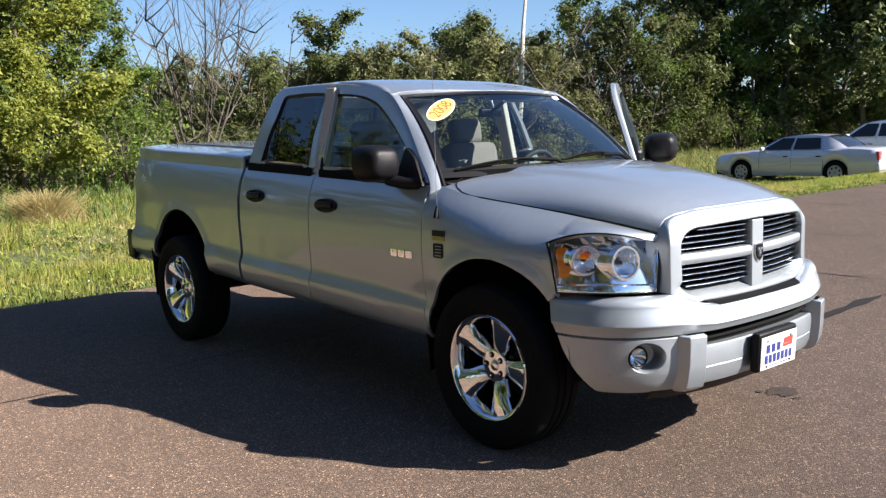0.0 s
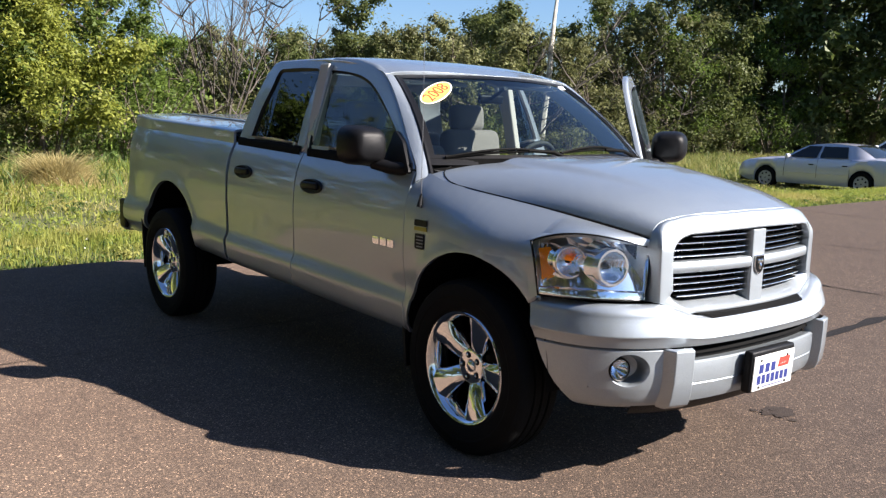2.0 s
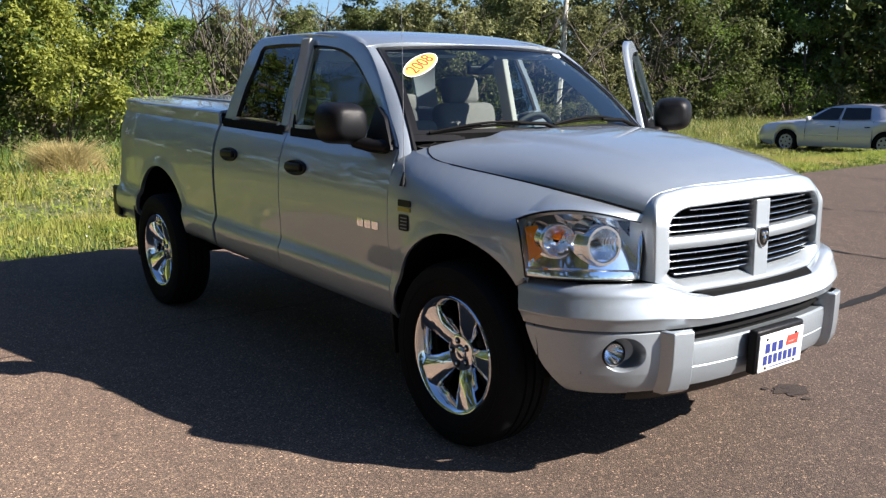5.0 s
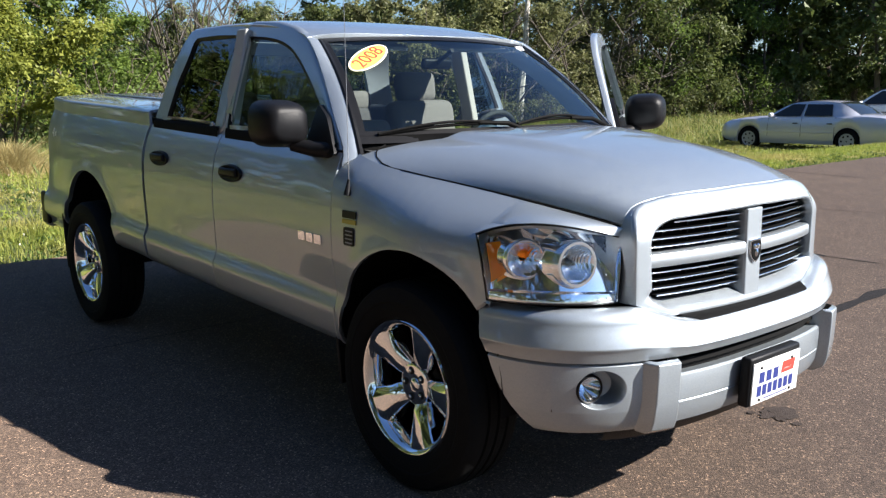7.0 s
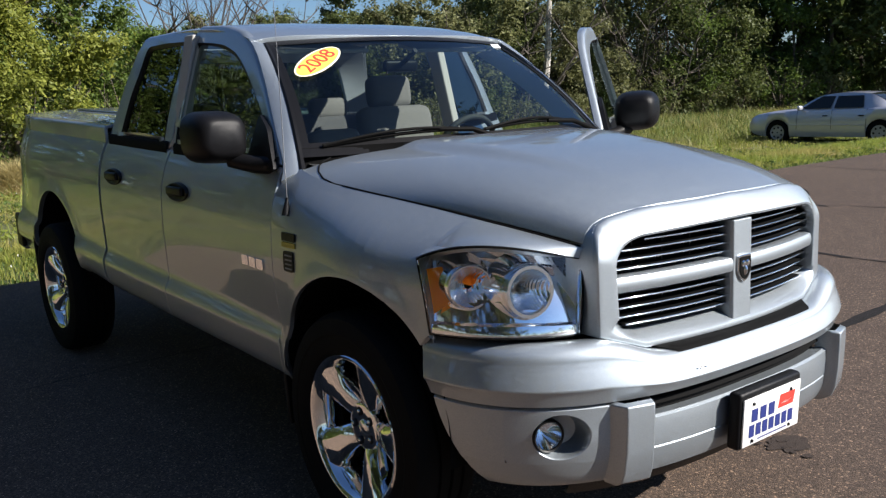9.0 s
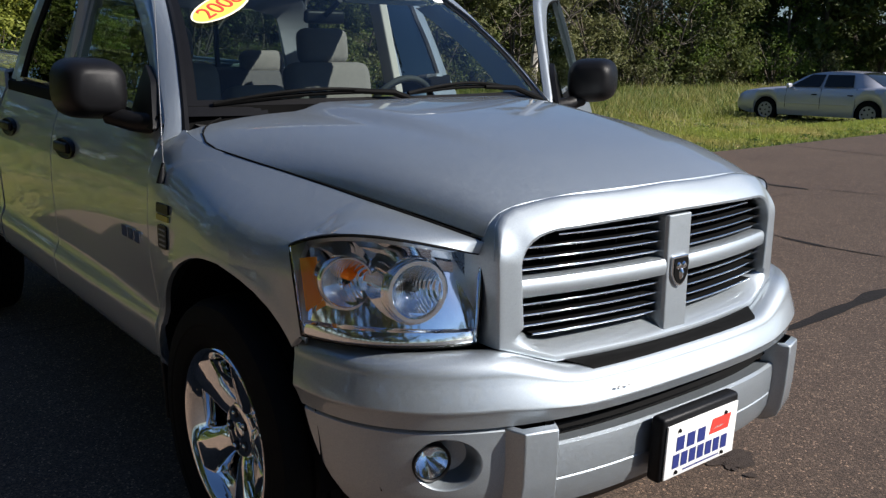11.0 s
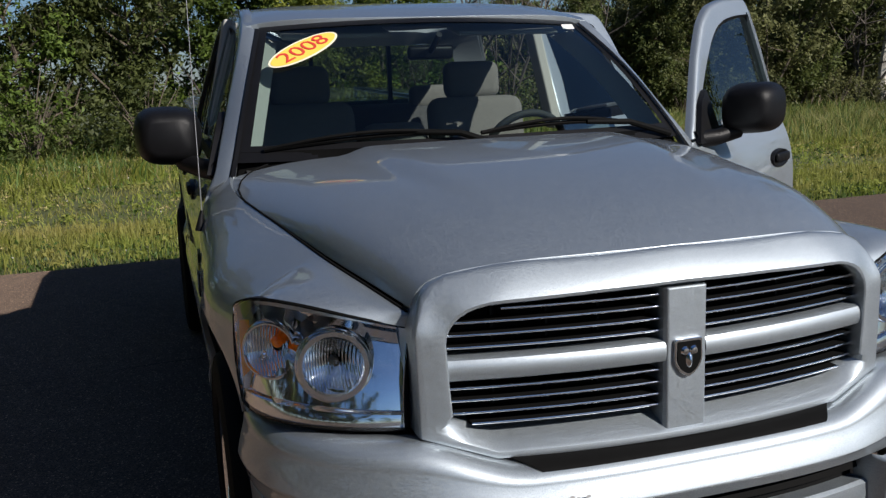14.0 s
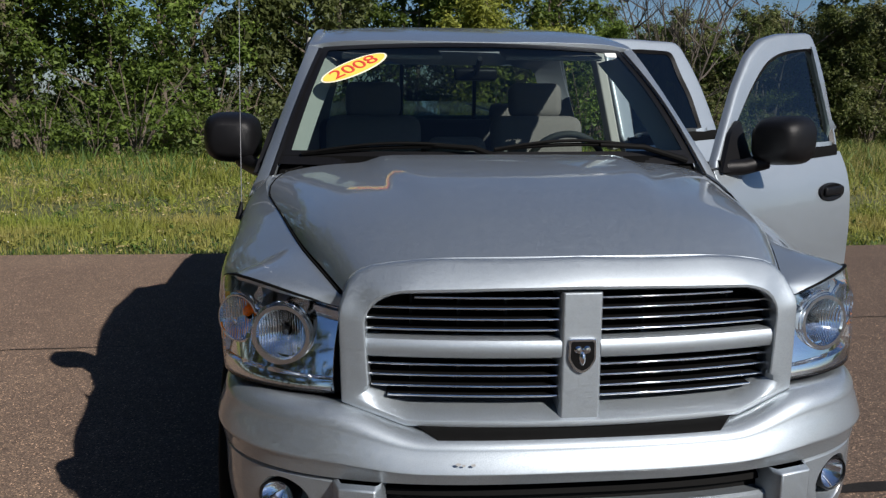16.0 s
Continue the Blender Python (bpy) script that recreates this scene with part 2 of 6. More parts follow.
def part(name, bm, material, parent=None, label="", smooth=True, angle=40, thick=0.0, bevel=0.0):
    """Links a bmesh as one mesh object under a thing or a part."""
    bmesh.ops.recalc_face_normals(bm, faces=bm.faces[:])
    me = bpy.data.meshes.new(name)
    bm.to_mesh(me)
    bm.free()
    ob = new(name, me)
    for mm in material if isinstance(material, (list, tuple)) else [material]:
        me.materials.append(mm)
    if smooth:
        me.polygons.foreach_set("use_smooth", [True] * len(me.polygons))
        me.set_sharp_from_angle(angle=radians(angle))
    if thick:
        s = ob.modifiers.new("thickness", "SOLIDIFY")
        s.thickness, s.offset = thick, -1
    if bevel:
        b = ob.modifiers.new("edge", "BEVEL")
        b.width, b.segments, b.limit_method, b.angle_limit = bevel, 3, "ANGLE", radians(35)
    if parent is not None:
        ob.parent = parent
    return tagged(ob, label=label)


def grid(bm, rows, close=False):
    """Quads over rows of points."""
    vs = [[bm.verts.new(p) for p in row] for row in rows]
    for a, b in zip(vs, vs[1:]):
        m = len(a)
        for i in range(m if close else m - 1):
            j = (i + 1) % m
            bm.faces.new((a[i], a[j], b[j], b[i]))
    return vs


def sheet(rows, close=False):
    bm = bmesh.new()
    grid(bm, rows, close)
    return bm


def box(size, at=(0, 0, 0), turn=(0, 0, 0), bm=None):
    bm = bm or bmesh.new()
    bmesh.ops.create_cube(bm, size=1, matrix=pose(*at, *turn) @ Matrix.Diagonal((*size, 1)))
    return bm


def rod(points, radius, bm=None, sides=8, taper=None):
    """A tube along points."""
    bm = bm or bmesh.new()
    pts = [Vector(p) for p in points]
    rows = []
    for i, p in enumerate(pts):
        d = (pts[min(i + 1, len(pts) - 1)] - pts[max(i - 1, 0)]).normalized()
        a = d.orthogonal().normalized() if abs(d.z) > 0.99 else d.cross(Vector((0, 0, 1))).normalized()
        b = d.cross(a)
        r = radius if taper is None else radius + (taper - radius) * i / (len(pts) - 1)
        rows.append([p + r * (math.cos(2 * math.pi * k / sides) * a + math.sin(2 * math.pi * k / sides) * b) for k in range(sides)])
    vs = grid(bm, rows, True)
    bm.faces.new(vs[0]), bm.faces.new(vs[-1])
    return bm


def lathe(profile, bm=None, sides=48, axis="y", at=(0, 0, 0), squash=1.0):
    """Turns (radius, along) points round an axis through at."""
    bm = bm or bmesh.new()
    rows = []
    for r, h in profile:
        row = []
        for k in range(sides):
            c, s = r * math.cos(2 * math.pi * k / sides), r * math.sin(2 * math.pi * k / sides)
            p = {"y": (c, h, s * squash), "x": (h, c, s * squash), "z": (c, s * squash, h)}[axis]
            row.append(Vector(p) + Vector(at))
        rows.append(row)
    grid(bm, rows, True)
    return bm


def rounded(points, radius, steps=5):
    """A closed outline of 2D points with its corners rounded."""
    out, n = [], len(points)
    for i in range(n):
        p, a, b = Vector(points[i]), Vector(points[i - 1]), Vector(points[(i + 1) % n])
        r = min(radius, 0.45 * (a - p).length, 0.45 * (b - p).length)
        s, e = p + (a - p).normalized() * r, p + (b - p).normalized() * r
        for k in range(steps + 1):
            t = k / steps
            out.append((1 - t) ** 2 * s + 2 * t * (1 - t) * p + t * t * e)
    return out


def resample(outline, n):
    """n points evenly spaced along a closed outline."""
    pts = [Vector(p) for p in outline]
    pts.append(pts[0])
    ls = [0.0]
    for a, b in zip(pts, pts[1:]):
        ls.append(ls[-1] + (b - a).length)
    out, j = [], 0
    for i in range(n):
        d = ls[-1] * i / n
        while ls[j + 1] < d:
            j += 1
        t = (d - ls[j]) / max(1e-9, ls[j + 1] - ls[j])
        out.append(pts[j].lerp(pts[j + 1], t))
    return out


def prism(outline, depth, place, bm=None):
    """A plate from a 2D outline: place(u, v, w) gives the point, w runs 0 to depth."""
    bm = bm or bmesh.new()
    vs = grid(bm, [[place(p[0], p[1], w) for p in outline] for w in (0, depth)], True)
    bm.faces.new(vs[0]), bm.faces.new(vs[1])
    return bm


def soft_box(size, at=(0, 0, 0), r=0.03, turn=(0, 0, 0), seg=3, bm=None):
    """A box with rounded edges."""
    tmp = bmesh.new()
    bmesh.ops.create_cube(tmp, size=1, matrix=Matrix.Diagonal((*size, 1)))
    bmesh.ops.bevel(tmp, geom=tmp.edges[:], offset=r, segments=seg, profile=0.5, affect="EDGES")
    bmesh.ops.transform(tmp, matrix=pose(*at, *turn), verts=tmp.verts[:])
    if bm is None:
        return tmp
    me = bpy.data.meshes.new("tmp")
    tmp.to_mesh(me)
    tmp.free()
    bm.from_mesh(me)
    bpy.data.meshes.remove(me)
    return bm


def quads(name, verts, faces, material, parent=None, smooth=False):
    """A mesh from numpy arrays, for leaves, grass and gravel; faces is (n, 3) or (n, 4)."""
    me = bpy.data.meshes.new(name)
    k = faces.shape[1]
    me.vertices.add(len(verts)), me.loops.add(faces.size), me.polygons.add(len(faces))
    me.vertices.foreach_set("co", verts.astype(np.float32).ravel())
    me.loops.foreach_set("vertex_index", faces.astype(np.int32).ravel())
    me.polygons.foreach_set("loop_start", np.arange(0, faces.size, k, dtype=np.int32))
    me.update(calc_edges=True)
    me.validate()
    me.materials.append(material)
    ob = new(name, me)
    ob.parent = parent
    return ob

# ---- ground, pavement and its cracks ----
EDGE = -6.32
rng = np.random.default_rng(7)


def meadow_height(x, y):
    return -0.035 - 0.34 * smoothstep(9, 21, y) * smoothstep(0.8, 4.5, EDGE - x) + 0.10 * (noise.noise((x * 0.11, y * 0.11, 0)) + 0.5) * smoothstep(1.5, 12, EDGE - x)


xs = sorted([-3000, -900, -300, -120, -70, 40, 90, 300, 900, 3000] + [-50 + 0.75 * i for i in range(59)] + [-5, 0, 10, 20])
ys = sorted([-3000, -900, -300, -120, -60, 90, 200, 500, 3000] + [-40 + 1.5 * i for i in range(74)])
ground = tagged(part("ground", sheet([[(x, y, meadow_height(x, y) if -60 < x < EDGE - 0.3 and -50 < y < 80 else -0.06) for y in ys] for x in xs]), SOIL), "rough meadow of green and straw-coloured grass to the horizon", "ground", kind="structure")


def lot_edge(y):
    return EDGE + 0.06 * noise.noise((y * 0.7, 3, 0)) + 0.035 * noise.noise((y * 4.1, 9, 0))


ys = [-45 + 0.25 * i for i in range(320)] + [36, 45, 60, 80]
xs = [-5.9, -4, -2, 0, 2, 4, 8, 14, 22, 40]
bm = bmesh.new()
vs = grid(bm, [[(lot_edge(y) + 0.03, y, -0.05), (lot_edge(y), y, -0.004)] + [(x, y, 0.0) for x in xs] for y in ys])
lot = tagged(part("pavement", bm, ASPHALT), "worn brown-grey asphalt lot with pale stones and cracks", "pavement", kind="structure")


def crack(x0, y0, x1, y1, width, seed, wander=0.05, name="crack_seal", material=None):
    """A wandering ribbon of tar, a few millimetres proud of the asphalt."""
    n = max(8, int(math.hypot(x1 - x0, y1 - y0) / 0.08))
    a, b = [], []
    d = Vector((x1 - x0, y1 - y0)).normalized()
    side = Vector((-d.y, d.x))
    for i in range(n + 1):
        t = i / n
        s = t * math.hypot(x1 - x0, y1 - y0)
        p = Vector((x0, y0)).lerp(Vector((x1, y1)), t) + side * wander * (noise.noise((s * 0.9, seed, 0)) + 0.4 * noise.noise((s * 4, seed, 5)))
        w = width * (0.55 + 0.9 * abs(noise.noise((s * 1.3, seed, 2)))) * min(1, 6 * t + 0.2, 6 * (1 - t) + 0.2)
        a.append((*(p + side * w), 0.004)), b.append((*(p - side * w), 0.004))
    return part(name, sheet([a, b]), material or TAR, lot)


crack(-0.26, 1.2, -0.29, 4.2, 0.062, 1, 0.06)
crack(-0.29, 4.2, -0.36, 9.5, 0.05, 2)
crack(-2.78, -9, -2.77, -1.6, 0.008, 3, 0.04)
crack(-2.77, -1.6, -3.1, 2.6, 0.007, 13)
crack(-3.1, 2.6, -3.12, 4.4, 0.012, 4, 0.03)
crack(-2.38, 4.88, -2.2, 5.02, 0.012, 14, 0.02)
crack(-2.32, 5.19, -1.72, 5.09, 0.014, 5, 0.03)
crack(-1.76, 5.09, -1.30, 5.00, 0.048, 15, 0.02)
crack(-1.36, 5.00, -0.80, 5.02, 0.014, 16, 0.03)
crack(-0.82, 5.02, 3.0, 6.0, 0.010, 6)
crack(-6.1, 7.95, -4.4, 8.12, 0.014, 7, 0.04)
crack(-4.45, 8.12, -3.75, 7.95, 0.03, 17, 0.03)
crack(-3.85, 7.95, -3.12, 7.94, 0.066, 8, 0.03)
crack(-3.08, 8.08, -2.2, 8.2, 0.012, 18, 0.03)
crack(-2.25, 8.2, 3.5, 9.2, 0.012, 9)
crack(-6.2, 12.65, -4.3, 12.3, 0.022, 10, 0.06)
crack(-4.4, 12.32, 5.0, 12.9, 0.018, 19)
crack(-3.55, 9.9, -2.6, 10.3, 0.012, 20, 0.04)
crack(-3.05, 6.1, -3.08, 7.75, 0.004, 11, 0.03)
bm = bmesh.new()
blot = random.Random(4)
for q, (bx, by, br) in enumerate([(0.55, 0.91, 0.085)] + [(0.55 + blot.gauss(0, 0.08), 0.91 + blot.gauss(0, 0.08), blot.uniform(0.008, 0.02)) for _ in range(12)]):
    edge = [br * (1 + 0.45 * noise.noise((2.2 * math.cos(k * math.pi / 20), 2.2 * math.sin(k * math.pi / 20), q))) for k in range(40)]
    bm.faces.new([bm.verts.new((bx + r * math.cos(k * math.pi / 20), by + 1.2 * r * math.sin(k * math.pi / 20), 0.004 + 0.0002 * q)) for k, r in enumerate(edge)])
part("oil_stain", bm, mat("damp_oil_stain", (0.036, 0.028, 0.024), 0.8, 0, 0.75, 22, 0.5, 150, dark=(0.066, 0.050, 0.041), spec=0.2), lot)


# ---- trees and shrubs ----
def leaves(centres, radii, per, size, flat=0.75):
    """Leaf quads in clumps round the centres."""
    n = len(centres) * per
    c = np.repeat(np.asarray(centres), per, 0)
    r = np.repeat(np.asarray(radii), per)[:, None]
    v = rng.normal(size=(n, 3))
    v /= np.linalg.norm(v, axis=1, keepdims=True)
    at = c + v * r * np.abs(rng.normal(size=(n, 1))) * 0.62 * (1, 1, flat)
    up = v * 0.9 + (0, 0, 0.7) + rng.normal(size=(n, 3)) * 0.55
    u = np.cross(up, rng.normal(size=(n, 3)))
    u /= np.linalg.norm(u, axis=1, keepdims=True)
    w = np.cross(u, up)
    w /= np.linalg.norm(w, axis=1, keepdims=True)
    s = size * (0.6 + 0.8 * rng.random((n, 1)))
    p = np.stack([at - u * s, at + u * s + w * s * 0.55, at + u * s * 0.4 - w * s * 0.6], 1).reshape(-1, 3)
    return p, np.arange(3 * n).reshape(-1, 3)


def limbs(bm, start, direction, length, radius, depth, tips, rand, sides=3, droop=0.0):
    """A limb that wanders, tapers and forks."""
    pts, p, d = [Vector(start)], Vector(start), Vector(direction).normalized()
    for i in range(5):
        d = (d + Vector((rand.uniform(-1, 1), rand.uniform(-1, 1), rand.uniform(-0.6, 1) - droop)) * 0.16).normalized()
        p = p + d * length / 5
        pts.append(p)
        if depth and i >= 1 and rand.random() < 0.75:
            turn = Vector((rand.uniform(-1, 1), rand.uniform(-1, 1), rand.uniform(-0.1, 0.9)))
            limbs(bm, p, d * 0.7 + turn * 0.8, length * rand.uniform(0.4, 0.65), radius * (1 - 0.14 * i) * 0.5, depth - 1, tips, rand, 3, droop)
        if depth <= 1:
            tips.append(p.copy())
    rod(pts, radius, bm, sides, radius * 0.3)
    tips.append(p)


def make_tree(name, seed, height, spread, leafing, label, per=26, size=0.10, bark=None, stems=1, clump=0.80, base=0.25, at=(0, 0, 0), twiggy=False, gather=1.0):
    rand = random.Random(seed)
    t = root(name, at, label=label, category=name.split("_")[-1], group="trees of the wood")
    bm, tips = bmesh.new(), []
    for s in range(stems):
        lean = Vector((rand.uniform(-1, 1), rand.uniform(-1, 1), 0)) * (0.08 if stems == 1 else 0.45)
        pts = [Vector((0, 0, -0.1)) + lean * 0.2]
        for i in range(7):
            pts.append(pts[-1] + (Vector((0, 0, 1)) + lean + Vector((rand.uniform(-1, 1), rand.uniform(-1, 1), 0)) * 0.12) * height * 0.13)
        rod(pts, height * (0.009 if twiggy else 0.016) / stems ** 0.4, bm, 7, 0.012)
        for i in range(1, 8):
            for k in range(3 if stems == 1 else 2):
                if i / 7 < base:
                    continue
                a = rand.uniform(0, 2 * math.pi)
                reach = spread * (0.55 + 0.45 * math.sin(math.pi * min(1, 0.25 + i / 9))) * rand.uniform(0.6, 1.1)
                rise = rand.uniform(0.7, 1.9) if twiggy else rand.uniform(0.1, 0.9)
                limbs(bm, pts[i], (math.cos(a), math.sin(a), rise), reach, height * (0.0028 if twiggy else 0.006), 2 if twiggy else 1, tips, rand)
        tips.append(pts[-1])
    part("trunk", bm, bark or BARK, t)
    if leafing:
        tips = [p for p in tips if rand.random() < gather]
        c = np.array([tuple(p) for p in tips])
        rr = np.array([clump * rand.uniform(0.5, 1.25) for _ in tips])
        quads("crown", *leaves(c, rr, per, size), leafing, t)
    return t


def make_shrub(name, seed, height, spread, leafing, label, per=40, size=0.07, clumps=36):
    rand = random.Random(seed)
    t = root(name, label=label, category="shrub", group="shrubs of the wood")
    bm, c = bmesh.new(), []
    for k in range(9):
        a = rand.uniform(0, 2 * math.pi)
        top = Vector((math.cos(a) * spread * rand.uniform(0.2, 0.8), math.sin(a) * spread * rand.uniform(0.2, 0.8), height * rand.uniform(0.6, 1)))
        rod([(0, 0, -0.1), top * 0.5 + Vector((0, 0, 0.2)), top], 0.03, bm, 5, 0.008)
    for k in range(clumps):
        a, r, z = rand.uniform(0, 2 * math.pi), math.sqrt(rand.random()), rand.random()
        c.append((math.cos(a) * r * spread * (1.05 - 0.5 * z), math.sin(a) * r * spread * (1.05 - 0.5 * z), 0.12 + z * height * (1 - 0.25 * r)))
    part("stem", bm, BARK, t)
    quads("crown", *leaves(np.array(c), np.array([0.50 * rand.uniform(0.5, 1.4) for _ in c]) * height / 2.0, per, size), leafing, t)
    return t


LINE = [(-21, -34), (-20, -20), (-20.5, -7), (-22, -1), (-25, 6), (-29, 13), (-31, 22), (-30, 32), (-28, 44), (-26, 56), (-21, 68), (-12, 76), (2, 80)]


def along(s):
    """A point of the wood's edge and its way outwards; s from 0 to 1."""
    seg = [math.dist(a, b) for a, b in zip(LINE, LINE[1:])]
    d = s * sum(seg)
    for (a, b), m in zip(zip(LINE, LINE[1:]), seg):
        if d <= m:
            t = d / m
            return Vector((a[0] + (b[0] - a[0]) * t, a[1] + (b[1] - a[1]) * t)), Vector((-(b[1] - a[1]), b[0] - a[0])).normalized()
        d -= m
    return Vector(LINE[-1]), Vector((0, 1))


def place_copy(ob, x, y, turn, size, tall=1.0):
    return copy_thing(ob, pose(x, y, meadow_height(x, y) - 0.02, 0, 0, turn) @ Matrix.Diagonal((size, size, size * tall, 1)))


def settle(ob, x, y, turn=0):
    ob.matrix_basis = pose(x, y, meadow_height(x, y) - 0.02, 0, 0, turn)
    return ob


yellow_tree = settle(make_tree("leafy_tree", 11, 8.0, 2.3, LEAFY, "yellow-green leafy tree at the meadow's edge", 100, 0.062, base=0.0, clump=0.62), -23.2, 3.5)
bare_tree = settle(make_tree("bare_tree", 25, 8.6, 3.6, None, "leafless grey tree with fine bare branches", bark=DEADBARK, stems=6, twiggy=True), -28.8, 11.4)
birch_tree = settle(make_tree("birch_tree", 33, 14, 2.0, LEAF, "tall birch tree with a white trunk", 34, 0.09, BIRCH, base=0.75), -31.0, 30.6)
near_trees = [
    settle(make_tree("leafy_tree", 41, 8.5, 2.8, LEAFD, "dense dark green leafy tree in the wood's edge", 95, 0.084, base=0.0, clump=0.68, gather=0.31), -21.8, -9, 40),
    settle(make_tree("leafy_tree", 42, 7.0, 2.5, LEAF, "mid-green leafy tree in the wood's edge", 95, 0.084, base=0.0, clump=0.68, gather=0.31), -22.6, -3.8, 0),
]
far_trees = [
    settle(make_tree("leafy_tree", 43, 7.0, 2.3, LEAFO, "dusty olive leafy tree with thin branches", 12, 0.098, stems=2, base=0.0, clump=0.62), -30.5, -2.0, 0),
    settle(make_tree("leafy_tree", 44, 9.5, 2.6, LEAF, "tall green leafy tree in the wood", 32, 0.100, base=0.1, clump=0.80, gather=0.5), -30, 40, 0),
    settle(make_tree("leafy_tree", 45, 9.0, 2.6, LEAFD, "tall dark green tree in the wood", 32, 0.100, base=0.0, clump=0.80, gather=0.5), -28, 50, 0),
    settle(make_tree("leafy_tree", 46, 7.5, 2.2, LEAF, "slender mid-green tree in the wood", 16, 0.098, base=0.05, clump=0.62), -33, 20, 0),
]
deep_tree = settle(make_tree("leafy_tree", 47, 11.0, 3.2, leaf_mat("deep_green_leaves", (0.13, 0.165, 0.048), (0.052, 0.075, 0.02), 0.3), "tall deep green tree across the lot", 13, 0.17, base=0.0), 2.0, -25.0)
dead = settle(make_tree("bare_tree", 52, 6.0, 2.2, None, "thin leafless sapling with bare twigs", bark=DEADBARK, stems=3), -27.6, 10.6)
shrubs = [
    settle(make_shrub("leafy_shrub", 61, 2.2, 1.8, LEAF, "bushy green shrub under the trees", 42, 0.07), -20.6, -1.2),
    settle(make_shrub("leafy_shrub", 62, 2.0, 1.8, LEAFO, "dusty olive shrub under the trees", 40, 0.075), -23.5, 3.0),
    settle(make_shrub("leafy_shrub", 63, 2.4, 1.8, LEAFD, "dark green shrub under the trees", 42, 0.07), -19.8, -5.5),
]
rand = random.Random(5)
for row, (off, count, low, high) in enumerate(((1.6, 42, 0.75, 1.0), (5.0, 36, 0.9, 1.12), (9.5, 22, 1.0, 1.3))):
    for k in range(count):
        s = (k + rand.uniform(0.1, 0.9)) / count
        p, out = along(s)
        q = p + out * (off + rand.uniform(-1.2, 1.2))
        if math.dist(q, (-28.8, 10.6)) < 2.4 or math.dist(q, (-23.2, 3.5)) < 1.8 or math.dist(q, (-31, 30.6)) < 1.2:
            continue
        right, left = s > 0.58, s < 0.36
        if row == 2 and left or row and s > 0.82:
            continue
        if left:
            pick = (near_trees if row == 0 else far_trees[1:3])[rand.choice((0, 0, 1))]
            grow = rand.uniform(low, high) * 0.95
        elif right:
            pick, grow = far_trees[rand.choice((0, 1, 1, 2, 3, 3))], rand.uniform(low, high) * (1.0 + 0.55 * min(1, (s - 0.58) / 0.12))
        else:
            pick, grow = far_trees[rand.choice((0, 0, 3, 3, 1))], rand.uniform(low, high) * 0.92
        # young growth only, in a wedge of the wood round the bare tree
        bearing, away = (q.y + 3.95) / (3.2 - q.x), math.dist(q, (3.2, -3.95))
        if 0.355 < bearing < 0.565:
            grow = rand.uniform(4.2, 5.0) / 8.0 * away / 42
        elif 0.565 <= bearing < 0.92:
            pick, tall = ((far_trees[0], 7.0), (far_trees[0], 7.0), (far_trees[3], 7.5))[k % 3]
            grow = rand.uniform(0.84, 1.02) * (5.7 + 1.7 * smoothstep(0.6, 0.92, bearing)) / tall * away / 46
        elif bearing > 1.55 and q.x < 0:
            pick, grow = ((deep_tree, far_trees[1])[k % 2], rand.uniform(0.95, 1.2)) if row else (pick, rand.uniform(0.35, 0.5))
        place_copy(pick, q.x, q.y, rand.uniform(0, 360), grow)
for row, (off, count) in enumerate(((-0.2, 70), (2.6, 54), (6.5, 34))):
    for k in range(count):
        s = (k + rand.random()) / count
        p, out = along(s)
        q = p + out * (off + rand.uniform(-0.9, 0.9))
        pick = shrubs[rand.choice((0, 2, 2) if s < 0.36 else (0, 1, 1) if s < 0.62 else (0, 1, 2))]
        place_copy(pick, q.x, q.y, rand.uniform(0, 360), rand.uniform(0.65, 1.1) * (1.35 if s > 0.55 else 1) * (1 + 0.25 * row))
for k in range(5):
    p, out = along(rand.uniform(0.40, 0.60))
    q = p + out * rand.uniform(0.6, 2.6)
    place_copy(dead, q.x, q.y, rand.uniform(0, 360), rand.uniform(0.8, 1.2))
for k in range(40):
    x = -36 - 3 * (k % 2) + rand.uniform(-1, 1)
    y = -3.95 + (3.2 - x) * (0.345 + 0.58 * k / 39)
    place_copy(shrubs[(1, 0, 2)[k % 3]], x, y, rand.uniform(0, 360), rand.uniform(1.7, 2.2))
for k in range(34):
    p, out = along(0.46 + 0.52 * (k + rand.random()) / 34)
    q = p + out * rand.uniform(11, 14)
    place_copy(shrubs[(2, 0, 1)[k % 3]], q.x, q.y, rand.uniform(0, 360), rand.uniform(1.9, 2.5))
for k in range(26):
    x = -37 + rand.uniform(-2, 2)
    b = 0.42 + 0.54 * k / 25
    place_copy(far_trees[(0, 3, 0)[k % 3]], x, -3.95 + (3.2 - x) * b, rand.uniform(0, 360), rand.uniform(0.66, 0.78) + 0.24 * smoothstep(0.6, 0.95, b))
for k in range(9):
    b = 1.45 + 1.0 * k / 8
    x = 3.2 - rand.uniform(62, 68) / math.hypot(1, b)
    place_copy(deep_tree, x, -3.95 + (3.2 - x) * b, rand.uniform(0, 360), rand.uniform(1.2, 1.4))
